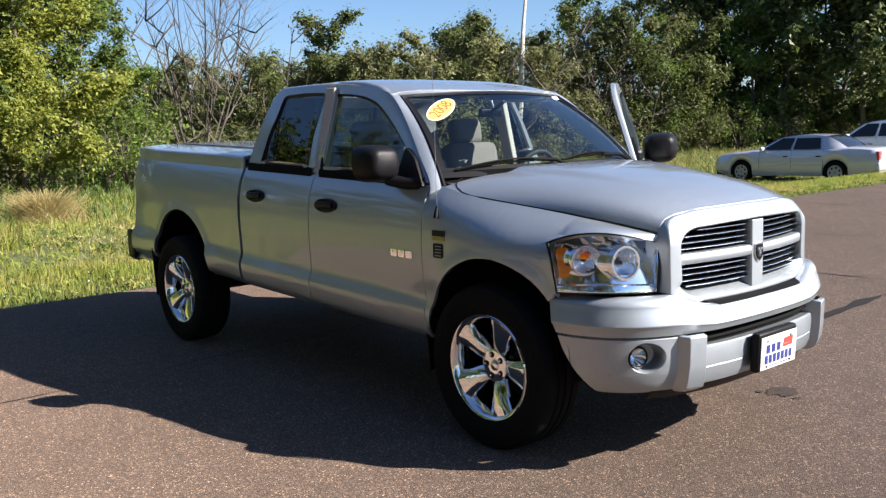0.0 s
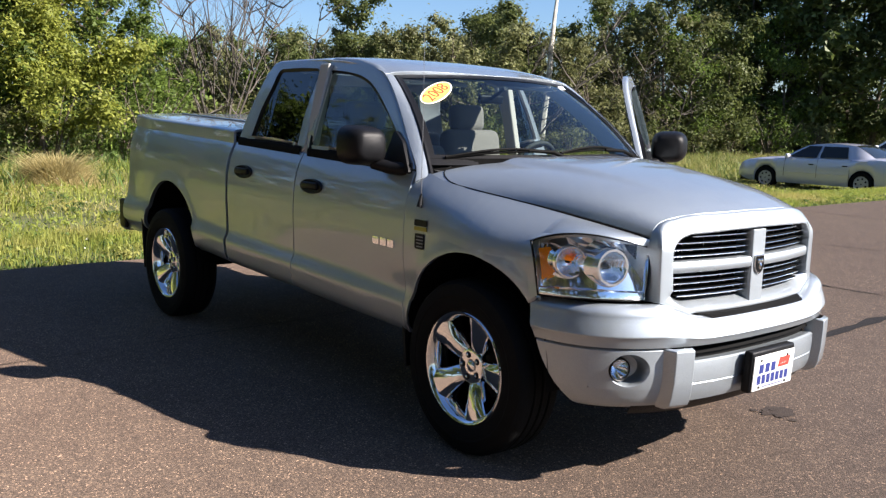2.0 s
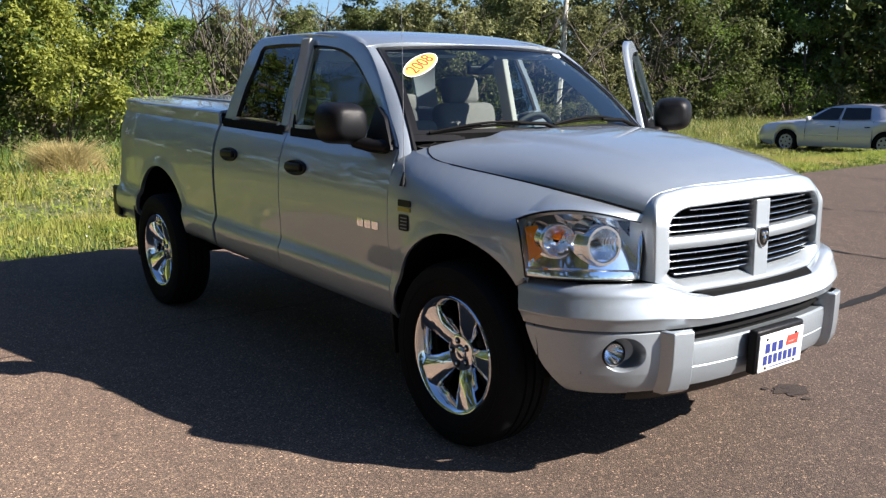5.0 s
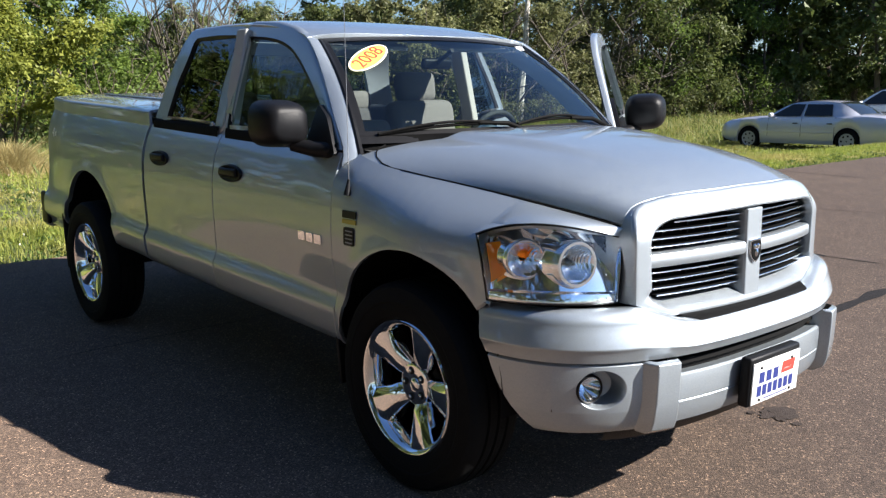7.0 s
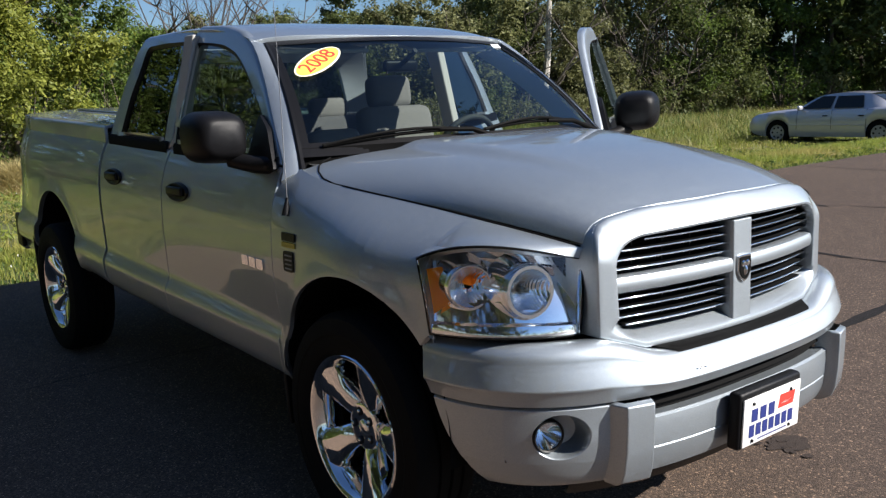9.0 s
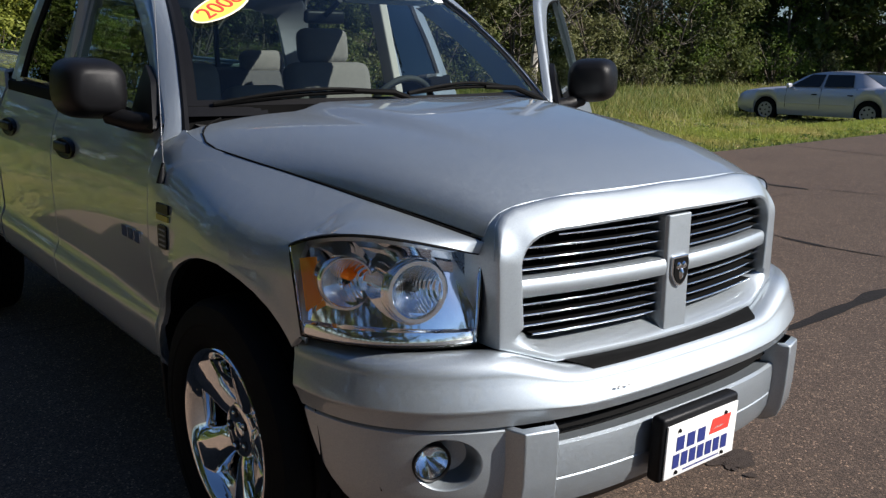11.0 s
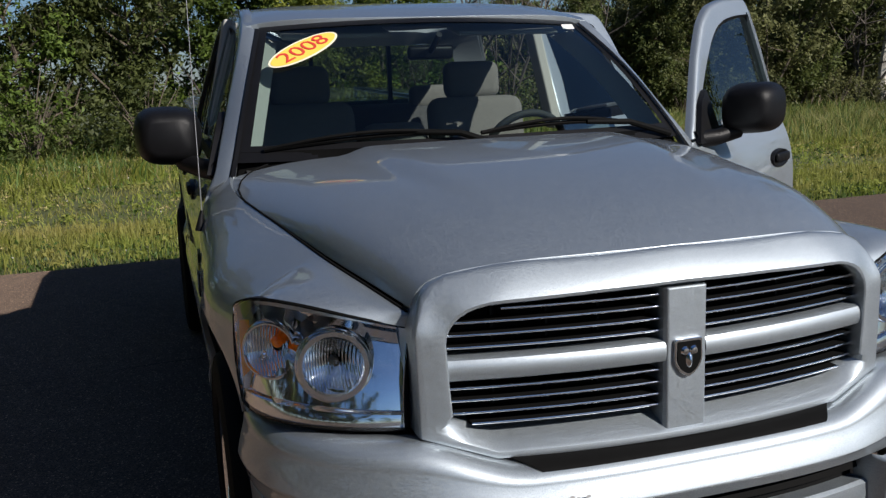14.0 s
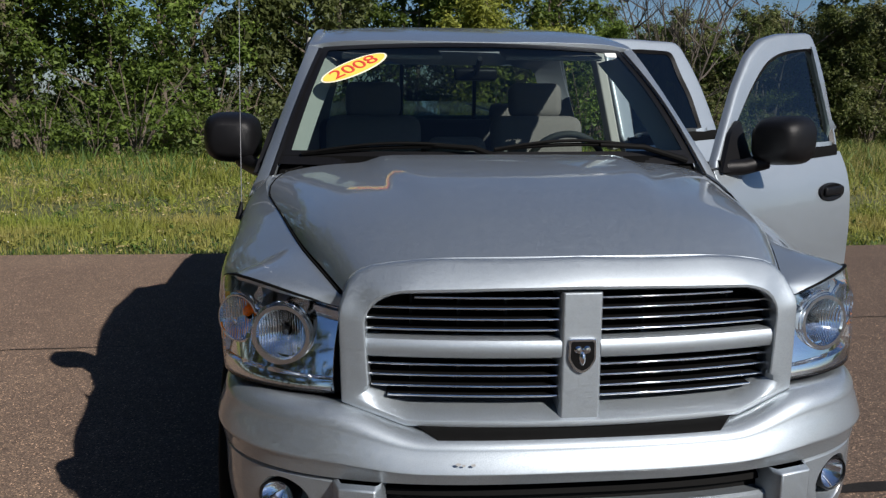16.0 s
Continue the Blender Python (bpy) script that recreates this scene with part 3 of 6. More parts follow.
# the other sides of the lot, seen only in the paint, chrome and glass
for k in range(17):
    a = radians(-112 + 84 * k / 16)
    r = rand.uniform(22, 27)
    place_copy(deep_tree, r * math.cos(a), r * math.sin(a), k * 50, rand.uniform(1.5, 1.8))
for k in range(7):
    a = radians(-142 + 4.7 * k)
    place_copy(deep_tree, 30 * math.cos(a), 30 * math.sin(a), k * 65, rand.uniform(1.6, 1.9))
for k in range(10):
    a = radians(-28 + 68 * k / 9)
    place_copy(far_trees[k % 4], 52 * math.cos(a) + rand.uniform(-5, 5), 52 * math.sin(a) + rand.uniform(-5, 5), k * 70, rand.uniform(0.8, 1.2))


# ---- grass ----
def tufts(name, n, region, height, width, material, label, bend=0.5):
    """Blades of grass over a region, as one piece of stuff. region gives (x, y) arrays, height a blade's height there."""
    x, y = region(n)
    z = np.array([meadow_height(a, b) for a, b in zip(x, y)]) - 0.01
    h = height(x, y) * (0.55 + 0.75 * rng.random(len(x)))
    a, b = rng.random(len(x)) * 2 * np.pi, rng.random(len(x)) * 2 * np.pi
    w = width * (0.6 + 0.8 * rng.random(len(x))) * (0.5 + np.minimum(1.2, h))
    base = np.stack([x, y, z], 1)
    side = np.stack([np.cos(a), np.sin(a), np.zeros_like(a)], 1) * w[:, None]
    lean = np.stack([np.cos(b), np.sin(b), np.zeros_like(b)], 1) * (h * bend * rng.random(len(x)))[:, None]
    up = np.stack([np.zeros_like(h), np.zeros_like(h), h], 1)
    mid, tip = base + up * 0.55 + lean * 0.35, base + up + lean
    v = np.stack([base - side, base + side, mid + side * 0.8, tip, mid - side * 0.8], 1).reshape(-1, 3)
    i = np.arange(len(x))[:, None] * 5
    f = np.concatenate([i + (0, 1, 2), i + (0, 2, 4), i + (4, 2, 3)], 0)
    ob = quads(name, v, f, material)
    return tagged(ob, label, "grass", kind="stuff")


def depth_in(x):
    return EDGE - x


def strip(d0, d1, y0, y1, power=1.0):
    return lambda n: (EDGE - d0 - (d1 - d0) * rng.random(n) ** power, y0 + (y1 - y0) * rng.random(n))


def patch(x, y):
    """Where the meadow stands high: patches at two sizes, low beside the lot and where the cars stand."""
    d = depth_in(x)
    p = 0.65 + 0.35 * np.sin(x * 0.9 + 1.3 * np.sin(y * 0.45)) * np.sin(y * 0.7 + 0.8 * np.sin(x * 0.5))
    cars = 1 - 0.45 * np.exp(-(((x + 10.5) / 4.5) ** 2 + ((y - 22.0) / 3.8) ** 2))
    tuft = 0.75 + 0.3 * np.sin(x * 4.1 + 2 * np.sin(y * 1.7)) * np.sin(y * 4.7 + 2 * np.sin(x * 2.1)) + 0.25 * np.sin(x * 9 + y * 3) * np.sin(y * 8 - x * 4)
    return np.clip((d - 0.6) / 5, 0.0, 1) * p * cars * tuft


tufts("mown_grass", 60000, strip(-0.03, 2.6, -9, 30, 0.8), lambda x, y: 0.05 + 0.10 * np.minimum(1, depth_in(x) / 1.5), 0.008, GRASS, "short mown grass along the edge of the lot")
tufts("clover", 16000, strip(-0.02, 1.6, -9, 30), lambda x, y: 0.05 + 0 * x, 0.022, WEED, "low clover and weeds along the edge of the lot", 1.2)
tufts("meadow_grass", 90000, strip(1.0, 16, -16, 42), lambda x, y: 0.07 + 0.15 * patch(x, y), 0.010, GRASS, "knee-high green meadow grass", 1.5)
tufts("dry_grass", 15000, strip(1.6, 17, -16, 42), lambda x, y: 0.10 + 0.27 * patch(x, y), 0.005, STRAW, "dry straw-coloured grass stalks in the meadow", 0.9)
tufts("tall_grass", 26000, lambda n: (-13 - 16 * rng.random(n), 9 + 45 * rng.random(n)), lambda x, y: 0.20 + 0.40 * patch(x, y), 0.009, SEEDY, "tall seeding grass before the trees", 1.2)
tufts("tall_weeds", 25000, lambda n: (-14 - 20 * rng.random(n), -16 + 56 * rng.random(n)), lambda x, y: 0.16 + 0.34 * patch(x, y), 0.015, WEED, "leafy green weeds before the trees", 1.0)
cx, cy = EDGE - 1.5 - 14 * rng.random(260), -12 + 50 * rng.random(260)


def clusters(n):
    i = rng.integers(0, 260, n)
    return cx[i] + rng.normal(size=n) * 0.28, cy[i] + rng.normal(size=n) * 0.36


tufts("leafy_weeds", 19000, clusters, lambda x, y: 0.10 + 0.26 * patch(x, y), 0.018, LEAFY, "clumps of pale yellow-green weeds in the meadow", 1.1)
tufts("straw_heap", 9000, lambda n: (-15.5 + rng.normal(size=n) * 0.42, 1.65 + rng.normal(size=n) * 0.36), lambda x, y: 0.10 + 0.50 * np.exp(-((x + 15.5) ** 2 + (y - 1.65) ** 2) / 0.30), 0.010, STRAW, "flattened patch of bleached dry grass", 1.5)
n = 2600
hx, hy = EDGE - 0.25 - 13 * rng.random(n) ** 1.2, -10 + 45 * rng.random(n)
hz = np.array([meadow_height(a, b) for a, b in zip(hx, hy)]) + 0.05 + 0.10 * patch(hx, hy)
for name, pick, m, label in (("meadow_herbs", slice(0, 1500), GRASS, "low leafy herbs in the meadow grass"), ("dark_herbs", slice(1500, 2200), WEED, "dark green low weeds in the meadow grass"), ("pale_herbs", slice(2200, n), STRAW, "matted patches of bleached grass")):
    p, f = leaves(np.stack([hx, hy, hz], 1)[pick], (0.16 + 0.22 * rng.random(n))[pick], 36, 0.017 if m is STRAW else 0.028, 0.25)
    tagged(quads(name, p, f, m), label, "grass", kind="stuff")
n = 130
px, py = EDGE - 0.4 - 9 * rng.random(n) ** 1.4, -9 + 18 * rng.random(n)
pz = np.array([meadow_height(a, b) for a, b in zip(px, py)]) + 0.08 + 0.30 * patch(px, py)
p, f = leaves(np.stack([px, py, pz], 1), np.full(n, 0.012), 3, 0.010)
tagged(quads("white_wildflowers", p, f, PETAL), "small white wildflowers scattered in the grass", "wildflowers", kind="stuff")

# ---- pickup truck: x runs to its front, y to its left, front axle over the origin ----
truck = root("pickup_truck", label="silver crew-cab pickup truck with chrome wheels and two open doors", category="truck")


def facing(bm, out):
    """Turns an open sheet so that it faces out (a way or a function of place)."""
    bm.normal_update()
    total = 0
    for f in bm.faces:
        c = f.calc_center_median()
        total += f.normal.dot(Vector(out(c) if callable(out) else out)) * f.calc_area()
    if total < 0:
        bmesh.ops.reverse_faces(bm, faces=bm.faces[:])
    return bm


def panel(name, bm, material, parent, out, thick=0.02, label="", angle=50, at=None):
    """An open sheet made a panel of some thickness."""
    facing(bm, out)
    if at:
        bmesh.ops.translate(bm, vec=-Vector(at), verts=bm.verts[:])
    me = bpy.data.meshes.new(name)
    bm.to_mesh(me)
    bm.free()
    ob = new(name, me)
    me.materials.append(material)
    me.polygons.foreach_set("use_smooth", [True] * len(me.polygons))
    me.set_sharp_from_angle(angle=radians(angle))
    if thick:
        s = ob.modifiers.new("thickness", "SOLIDIFY")
        s.thickness, s.offset = thick, -1
        e = ob.modifiers.new("edge", "BEVEL")
        e.width, e.segments, e.limit_method, e.angle_limit, e.harden_normals = 0.0025, 2, "ANGLE", radians(angle), True
    w = ob.modifiers.new("face_weight", "WEIGHTED_NORMAL")
    w.keep_sharp, w.weight = True, 90
    ob.parent = parent
    if at:
        ob.location = at
    return tagged(ob, label=label)


def rake(x):
    return 0.036 * (-0.4 - x)


SIDE = [(0.48, 0.90), (0.52, 0.948), (0.58, 0.962), (0.644, 0.967), (0.654, 0.9665), (0.706, 0.943), (0.80, 0.945), (0.95, 0.950), (1.08, 0.946), (1.17, 0.932), (1.25, 0.906), (1.31, 0.876)]
ARCHES = ((0.035, 0.505, 0.47), (-3.535, 0.565, 0.49))


def side_y(x, z):
    """Half-width of the body's side, with the fender's swell and the lips of the wheel arches."""
    b = z - rake(x)
    y = curve(SIDE, b) if b < 1.31 else 0.876 - 0.148 * ((b - 1.31) / 0.53) - 0.02 * ((b - 1.31) / 0.53) ** 2
    y += 0.034 * smoothstep(-1.0, -0.2, x) * smoothstep(0.42, 0.0, x) * smoothstep(0.6, 0.9, b)
    y -= 0.022 * smoothstep(0.12, 0.42, x)
    y -= 0.075 * smoothstep(-4.0, -4.62, x) * smoothstep(0.4, 1.0, b) + 0.02 * smoothstep(-2.4, -3.0, x)
    for cx, cz, r in ARCHES:
        d = math.hypot(x - cx, z - cz) - r
        y += 0.011 * math.exp(-((d / 0.05) ** 2)) * (1 if z > cz - 0.05 else 0.4)
    return y


def arch_z(x, low):
    """Lower edge of the side: the sill, or the wheel arch above it."""
    for cx, cz, r in ARCHES:
        if abs(x - cx) < r:
            return max(low, cz + math.sqrt(r * r - (x - cx) ** 2))
    return low


def arch_columns(cx, r, x0, x1, step=0.12):
    """Column places, close together where an arch stands steep."""
    xs = {x0, x1}
    xs |= {cx + r * math.cos(math.pi * k / 26) for k in range(27)}
    xs |= {cx - r - 0.001, cx + r + 0.001}
    k = x0
    while k < x1:
        xs.add(k)
        k += step
    return sorted(x for x in xs if x0 <= x <= x1)


def side_rows(xs, bottom, top, s, n=26, lift=0.0):
    rows = []
    for x in xs:
        b, t = bottom(x), top(x)
        rows.append([(x, s * (side_y(x, b + (t - b) * i / n) + lift), b + (t - b) * i / n) for i in range(n + 1)])
    return rows


def sill(x):
    return 1.31 + rake(x)


# ---- bed ----
def bed_low(x):
    return arch_z(x, 0.49 + rake(x) - 0.06 * smoothstep(-4.0, -4.3, x))


for s in (-1, 1):
    xs = arch_columns(ARCHES[1][0], ARCHES[1][2], -4.55, -2.530)
    panel("bed_side", sheet(side_rows(xs, bed_low, lambda x: 1.310 + rake(x), s)), PAINT, truck, (0, s, 0), 0.03)
    # liner of the wheel arch
    for cx, cz, r in ARCHES:
        rows = [[(cx + (r + 0.02) * math.cos(a * math.pi / 20), s * y, cz + (r + 0.02) * math.sin(a * math.pi / 20)) for a in range(-1, 22)] for y in (0.60, 0.93)]
        part("wheel_arch_liner", sheet(rows), UNDER, truck)


def cover_z(x, y):
    k = abs(y) / 0.9
    return 1.392 + rake(x) + 0.022 * (1 - k ** 4)


rows = []
for i in range(31):
    x = -4.55 + 2.02 * i / 30
    w = side_y(x, 1.310 + rake(x)) + 0.006
    line = [(x, -w, 1.285 + rake(x)), (x, -w, 1.372 + rake(x)), (x, -w + 0.006, 1.385 + rake(x))]
    line += [(x, y * (w - 0.020), cover_z(x, y * 0.9)) for y in [-1 + k / 12 for k in range(25)]]
    line += [(x, w - 0.006, 1.385 + rake(x)), (x, w, 1.372 + rake(x)), (x, w, 1.285 + rake(x))]
    rows.append(line)
cover = panel("bed_cover", sheet(rows), PAINT, truck, (0, 0, 1), 0.02, "silver hard cover over the closed bed", 80)
for s in (-1, 1):
    part("cover_ridge", soft_box((1.7, 0.05, 0.012), (-3.5, s * 0.45, cover_z(-3.5, 0.45) + 0.006), 0.005, (0, math.degrees(math.atan(0.036)), 0)), PAINT, cover)
part("bed_box", box((1.95, 1.22, 0.80), (-3.54, 0, 0.98)), UNDER, truck)
# near-black instead of silver: the shade in the cab gap, put into its colour
part("shaded_bed_front_wall", box((0.03, 1.68, 0.74), (-2.575, 0, 0.96)), UNDER, truck)
part("tailgate", soft_box((0.05, 1.55, 0.56), (-4.56, 0, 1.16), 0.015), PAINT, truck)
for s in (-1, 1):
    part("tail_lamp", soft_box((0.13, 0.10, 0.36), (-4.535, s * 0.775, 1.12), 0.03), RED, truck)
bm = soft_box((0.16, 1.80, 0.27), (-4.63, 0, 0.685), 0.04)
rear_bumper = part("rear_bumper", bm, PAINT, truck)
for s in (-1, 1):
    part("end_cap", soft_box((0.15, 0.035, 0.25), (-4.615, s * 0.893, 0.70), 0.02), BLACK, rear_bumper)

# ---- doors ----
FRONT_OUT = [(-0.468, 1.31), (-0.60, 1.445), (-0.80, 1.638), (-0.98, 1.780), (-1.12, 1.846), (-1.30, 1.876), (-1.605, 1.884), (-1.605, 1.31)]
FRONT_WIN = [(-0.545, 1.322), (-0.60, 1.385), (-0.74, 1.498), (-0.888, 1.608), (-1.02, 1.698), (-1.12, 1.752), (-1.24, 1.785), (-1.38, 1.800), (-1.575, 1.808), (-1.588, 1.62), (-1.568, 1.322)]
REAR_OUT = [(-1.612, 1.31), (-1.612, 1.878), (-1.90, 1.872), (-2.265, 1.856), (-2.345, 1.712), (-2.395, 1.590), (-2.432, 1.457), (-2.470, 1.31)]
REAR_WIN = [(-1.704, 1.322), (-1.718, 1.53), (-1.678, 1.815), (-1.93, 1.816), (-2.180, 1.803), (-2.214, 1.675), (-2.270, 1.556), (-2.318, 1.322)]


def on_side(s, lift=0.0):
    return lambda p: Vector((p[0], s * (side_y(p[0], p[1] + rake(p[0])) + lift), p[1] + rake(p[0])))


def make_door(name, s, x0, x1, outer, window, glassmat, hinge, swing, label):
    low = lambda x: 0.49 + rake(x)
    xs = [x0 + (x1 - x0) * i / 16 for i in range(17)]
    bm = sheet(side_rows(xs, low, lambda x: sill(x) + 0.002, s, 30))
    put = on_side(s)
    a, b = resample(rounded(outer, 0.05), 96), resample(rounded(window, 0.045), 96)
    # start both outlines at the point nearest the front foot, so that they run side by side
    k = min(range(96), key=lambda i: (b[i] - a[0]).length)
    b = b[k:] + b[:k]
    mid = [p.lerp(q, 0.5) for p, q in zip(a, b)]
    door = panel(name, bm, PAINT, truck, (0, s, 0), 0.035, label, at=hinge)
    core = sum(a, Vector((0, 0))) / 96
    roll = [[on_side(s, lift)(p + (p - core).normalized() * out) for p in a] for out, lift in ((0.0, -0.036), (0.0, -0.020), (-0.002, -0.010), (-0.008, -0.003), (-0.018, 0.0))]
    bm = sheet(roll + [[put(p) for p in mid], [put(p) for p in b]], True)
    surround = panel("window_frame", bm, PAINT, door, (0, s, 0), 0.045, at=hinge)
    surround.location = (0, 0, 0)
    door.rotation_euler = (0, 0, radians(swing))
    h = Vector(hinge)
    pane = [on_side(s, -0.014)(p) - h for p in b]
    bm = bmesh.new()
    bm.faces.new([bm.verts.new(p) for p in pane])
    bmesh.ops.triangulate(bm, faces=bm.faces[:])
    part("window", bm, glassmat, door, smooth=False)
    seal = [on_side(s, 0.002)(p) - h for p in b]
    inset = [on_side(s, -0.012)(p + (b[(i + 48) % 96] - p).normalized() * 0.022) - h for i, p in enumerate(b)]
    part("window_seal", sheet([seal, inset], True), SATIN, door, "black rubber window seal")
    rows = [[Vector((x, s * (side_y(x, sill(x)) + e), sill(x) + z)) - h for x in [x0 + (x1 - x0) * (0.04 + 0.92 * i / 12) for i in range(13)]] for e, z in ((0.001, -0.018), (0.009, -0.014), (0.008, 0.020), (0.002, 0.034), (-0.016, 0.040))]
    part("belt_moulding", sheet(rows), WIPER, door, "black rubber belt moulding")
    # inner trim
    rows = [[(p[0] - h.x, p[1] - s * 0.05 - h.y, p[2] - h.z) for p in row[1:-1]] for row in side_rows(xs[1:-1], lambda x: low(x) + 0.06, lambda x: sill(x) - 0.01, s, 6)]
    part("inner_trim", sheet(rows), BEIGE, door)
    # handle: recessed cup and pull bar
    hx = x1 + (0.195 if x1 > -2 else 0.225)
    hz = 1.134 + rake(hx)
    hy = side_y(hx, hz)
    cup = lathe([(0.001, 0.009), (0.090, 0.009), (0.106, 0.013), (0.116, 0.012), (0.122, -0.006)], None, 28, "y", (0, 0, 0), 0.36)
    bmesh.ops.transform(cup, matrix=Matrix.Translation(Vector((hx, s * hy, hz)) - h) @ Matrix.Diagonal((1, s, 1, 1)), verts=cup.verts[:])
    handle = part("door_handle", cup, BLACK, door, "black pull handle")
    part("pull_bar", soft_box((0.175, 0.022, 0.042), Vector((hx, s * (hy + 0.016), hz + 0.006)) - h, 0.010), BLACK, handle)
    return door


def make_mirror(door, s, hinge):
    h = Vector(hinge)
    bm = bmesh.new()
    rows = []
    for i in range(15):
        t = i / 14
        x = -0.825 + 0.17 * t
        k = (1 - max(0, (t - 0.1) / 0.9) ** 2.6) ** 0.55 if t < 1 else 0.02
        k = max(0.12, k) if t < 1 else 0.05
        o = rounded([(-0.115 * (0.55 + 0.45 * k), -0.11 * (0.5 + 0.5 * k)), (0.115 * (0.55 + 0.45 * k), -0.095 * (0.5 + 0.5 * k)), (0.115 * (0.55 + 0.45 * k), 0.105 * (0.5 + 0.5 * k)), (-0.115 * (0.55 + 0.45 * k), 0.10 * (0.5 + 0.5 * k))], 0.085 * (0.4 + 0.6 * k), 6)
        rows.append([Vector((x, s * (1.03 + p[0]), 1.432 + p[1])) - h for p in o])
    vs = grid(bm, rows, True)
    bm.faces.new(vs[0]), bm.faces.new(vs[-1])
    m = part("mirror_housing", bm, BLACK, door, "black door mirror housing")
    tri = rounded([(-0.49, 1.300), (-0.62, 1.45), (-0.72, 1.505), (-0.765, 1.300)], 0.02, 3)
    part("mirror_base", prism(tri, 1, lambda u, v, w: on_side(s, 0.004 + 0.020 * w)((u, v)) - h), SATIN, door)
    arm = rod([Vector((-0.55, s * 0.885, 1.318)) - h, Vector((-0.64, s * 0.93, 1.322)) - h, Vector((-0.72, s * 0.99, 1.345)) - h], 0.036, None, 12, 0.032)
    part("mirror_arm", arm, BLACK, door)
    o = rounded([(-0.09, -0.085), (0.09, -0.08), (0.09, 0.085), (-0.09, 0.085)], 0.03)
    part("mirror_glass", prism(o, 1, lambda u, v, w: Vector((-0.826 - 0.004 * w, s * (1.03 + u), 1.432 + v)) - h), CHROME, m)


HF, HR = (-0.46, 0.93), (-1.60, 0.935)
for s in (-1, 1):
    hinge = (HF[0], s * HF[1], 0.9)
    d = make_door("front_door", s, -0.466, -1.606, FRONT_OUT, FRONT_WIN, CLEARWIN, hinge, -55.5 if s > 0 else 0, "silver front door standing open" if s > 0 else "silver closed front door")
    make_mirror(d, s, hinge)
    hinge = (HR[0], s * HR[1], 0.9)
    make_door("rear_door", s, -1.613, -2.496, REAR_OUT, REAR_WIN, TINT, hinge, -58 if s > 0 else 0, "silver rear door standing open with dark window" if s > 0 else "silver closed rear door with dark window")


# ---- windscreen, pillars, roof, back of the cab ----
def screen(u, v, lift=0.0):
    """The windscreen's surface; u from -1 (right) to 1, v from the cowl up."""
    b = 1 - u * u
    x = -0.45 - 0.55 * v + (0.17 - 0.07 * v) * b + 0.035 * math.sin(math.pi * v)
    z = 1.345 + 0.465 * v + 0.02 * b * v + 0.02 * math.sin(math.pi * v)
    return Vector((x + 0.62 * lift, u * (0.83 - 0.172 * v), z + 0.78 * lift))


def span(f, u0, u1, v0, v1, n=24, m=14, lift=0.0):
    return [[f(u0 + (u1 - u0) * i / n, v0 + (v1 - v0) * j / m, lift) for j in range(m + 1)] for i in range(n + 1)]


windscreen = part("windscreen", sheet(span(screen, -0.985, 0.985, 0.01, 0.985)), SCREEN, truck, "clear windscreen with a dark edge")
for u0, u1, v0, v1 in ((-1, -0.955, 0, 1), (0.955, 1, 0, 1), (-0.955, 0.955, 0.955, 1.0), (-0.955, 0.955, 0, 0.095)):
    part("dark_edge", sheet(span(screen, u0, u1, v0, v1, 20, 12, 0.003)), SATIN, windscreen, "black ceramic edge band")


def roof(u, t):
    """t from the windscreen's top to the back of the cab, u across."""
    front = screen(u, 1.0)
    x = front.x + (-2.40 + 0.15 * abs(u) ** 5 - front.x) * t
    w = curve([(-2.42, 0.64), (-2.2, 0.672), (-1.8, 0.690), (-1.4, 0.698), (-1.15, 0.688), (-1.0, 0.662), (-0.85, 0.65)], x)
    zc = curve([(-2.42, 1.87), (-2.34, 1.922), (-2.2, 1.947), (-1.75, 1.950), (-1.45, 1.935), (-1.15, 1.892), (-0.88, 1.832)], x)
    return Vector((x, u * w, zc - 0.018 * abs(u) ** 2.5 - 0.014 * abs(u) ** 8))


us = [-1 + k / 14 for k in range(29)]
rows = []
for i in range(29):
    t = i / 28
    mid = [roof(u, t) for u in us]
    e = mid[-1]
    zd = min(e.z - 0.004, 0.004 + rake(e.x) + curve([(-2.3, 1.80), (-2.25, 1.848), (-1.90, 1.872), (-1.605, 1.880), (-1.30, 1.876), (-1.12, 1.846), (-0.98, 1.780)], e.x))
    edge = [Vector((e.x, e.y + 0.010, e.z - 0.003)), Vector((e.x, max(e.y + 0.012, side_y(e.x, zd) - 0.001), zd))]
    rows.append([Vector((p.x, -p.y, p.z)) for p in reversed(edge)] + mid + edge)
panel("roof", sheet(rows), PAINT, truck, (0, 0, 1), 0.02)
rows = [[roof(u * 0.97, 0.03 + 0.94 * i / 12) - Vector((0, 0, 0.045)) for u in us] for i in range(13)]
part("headliner", sheet(rows), HEADLINER, truck)
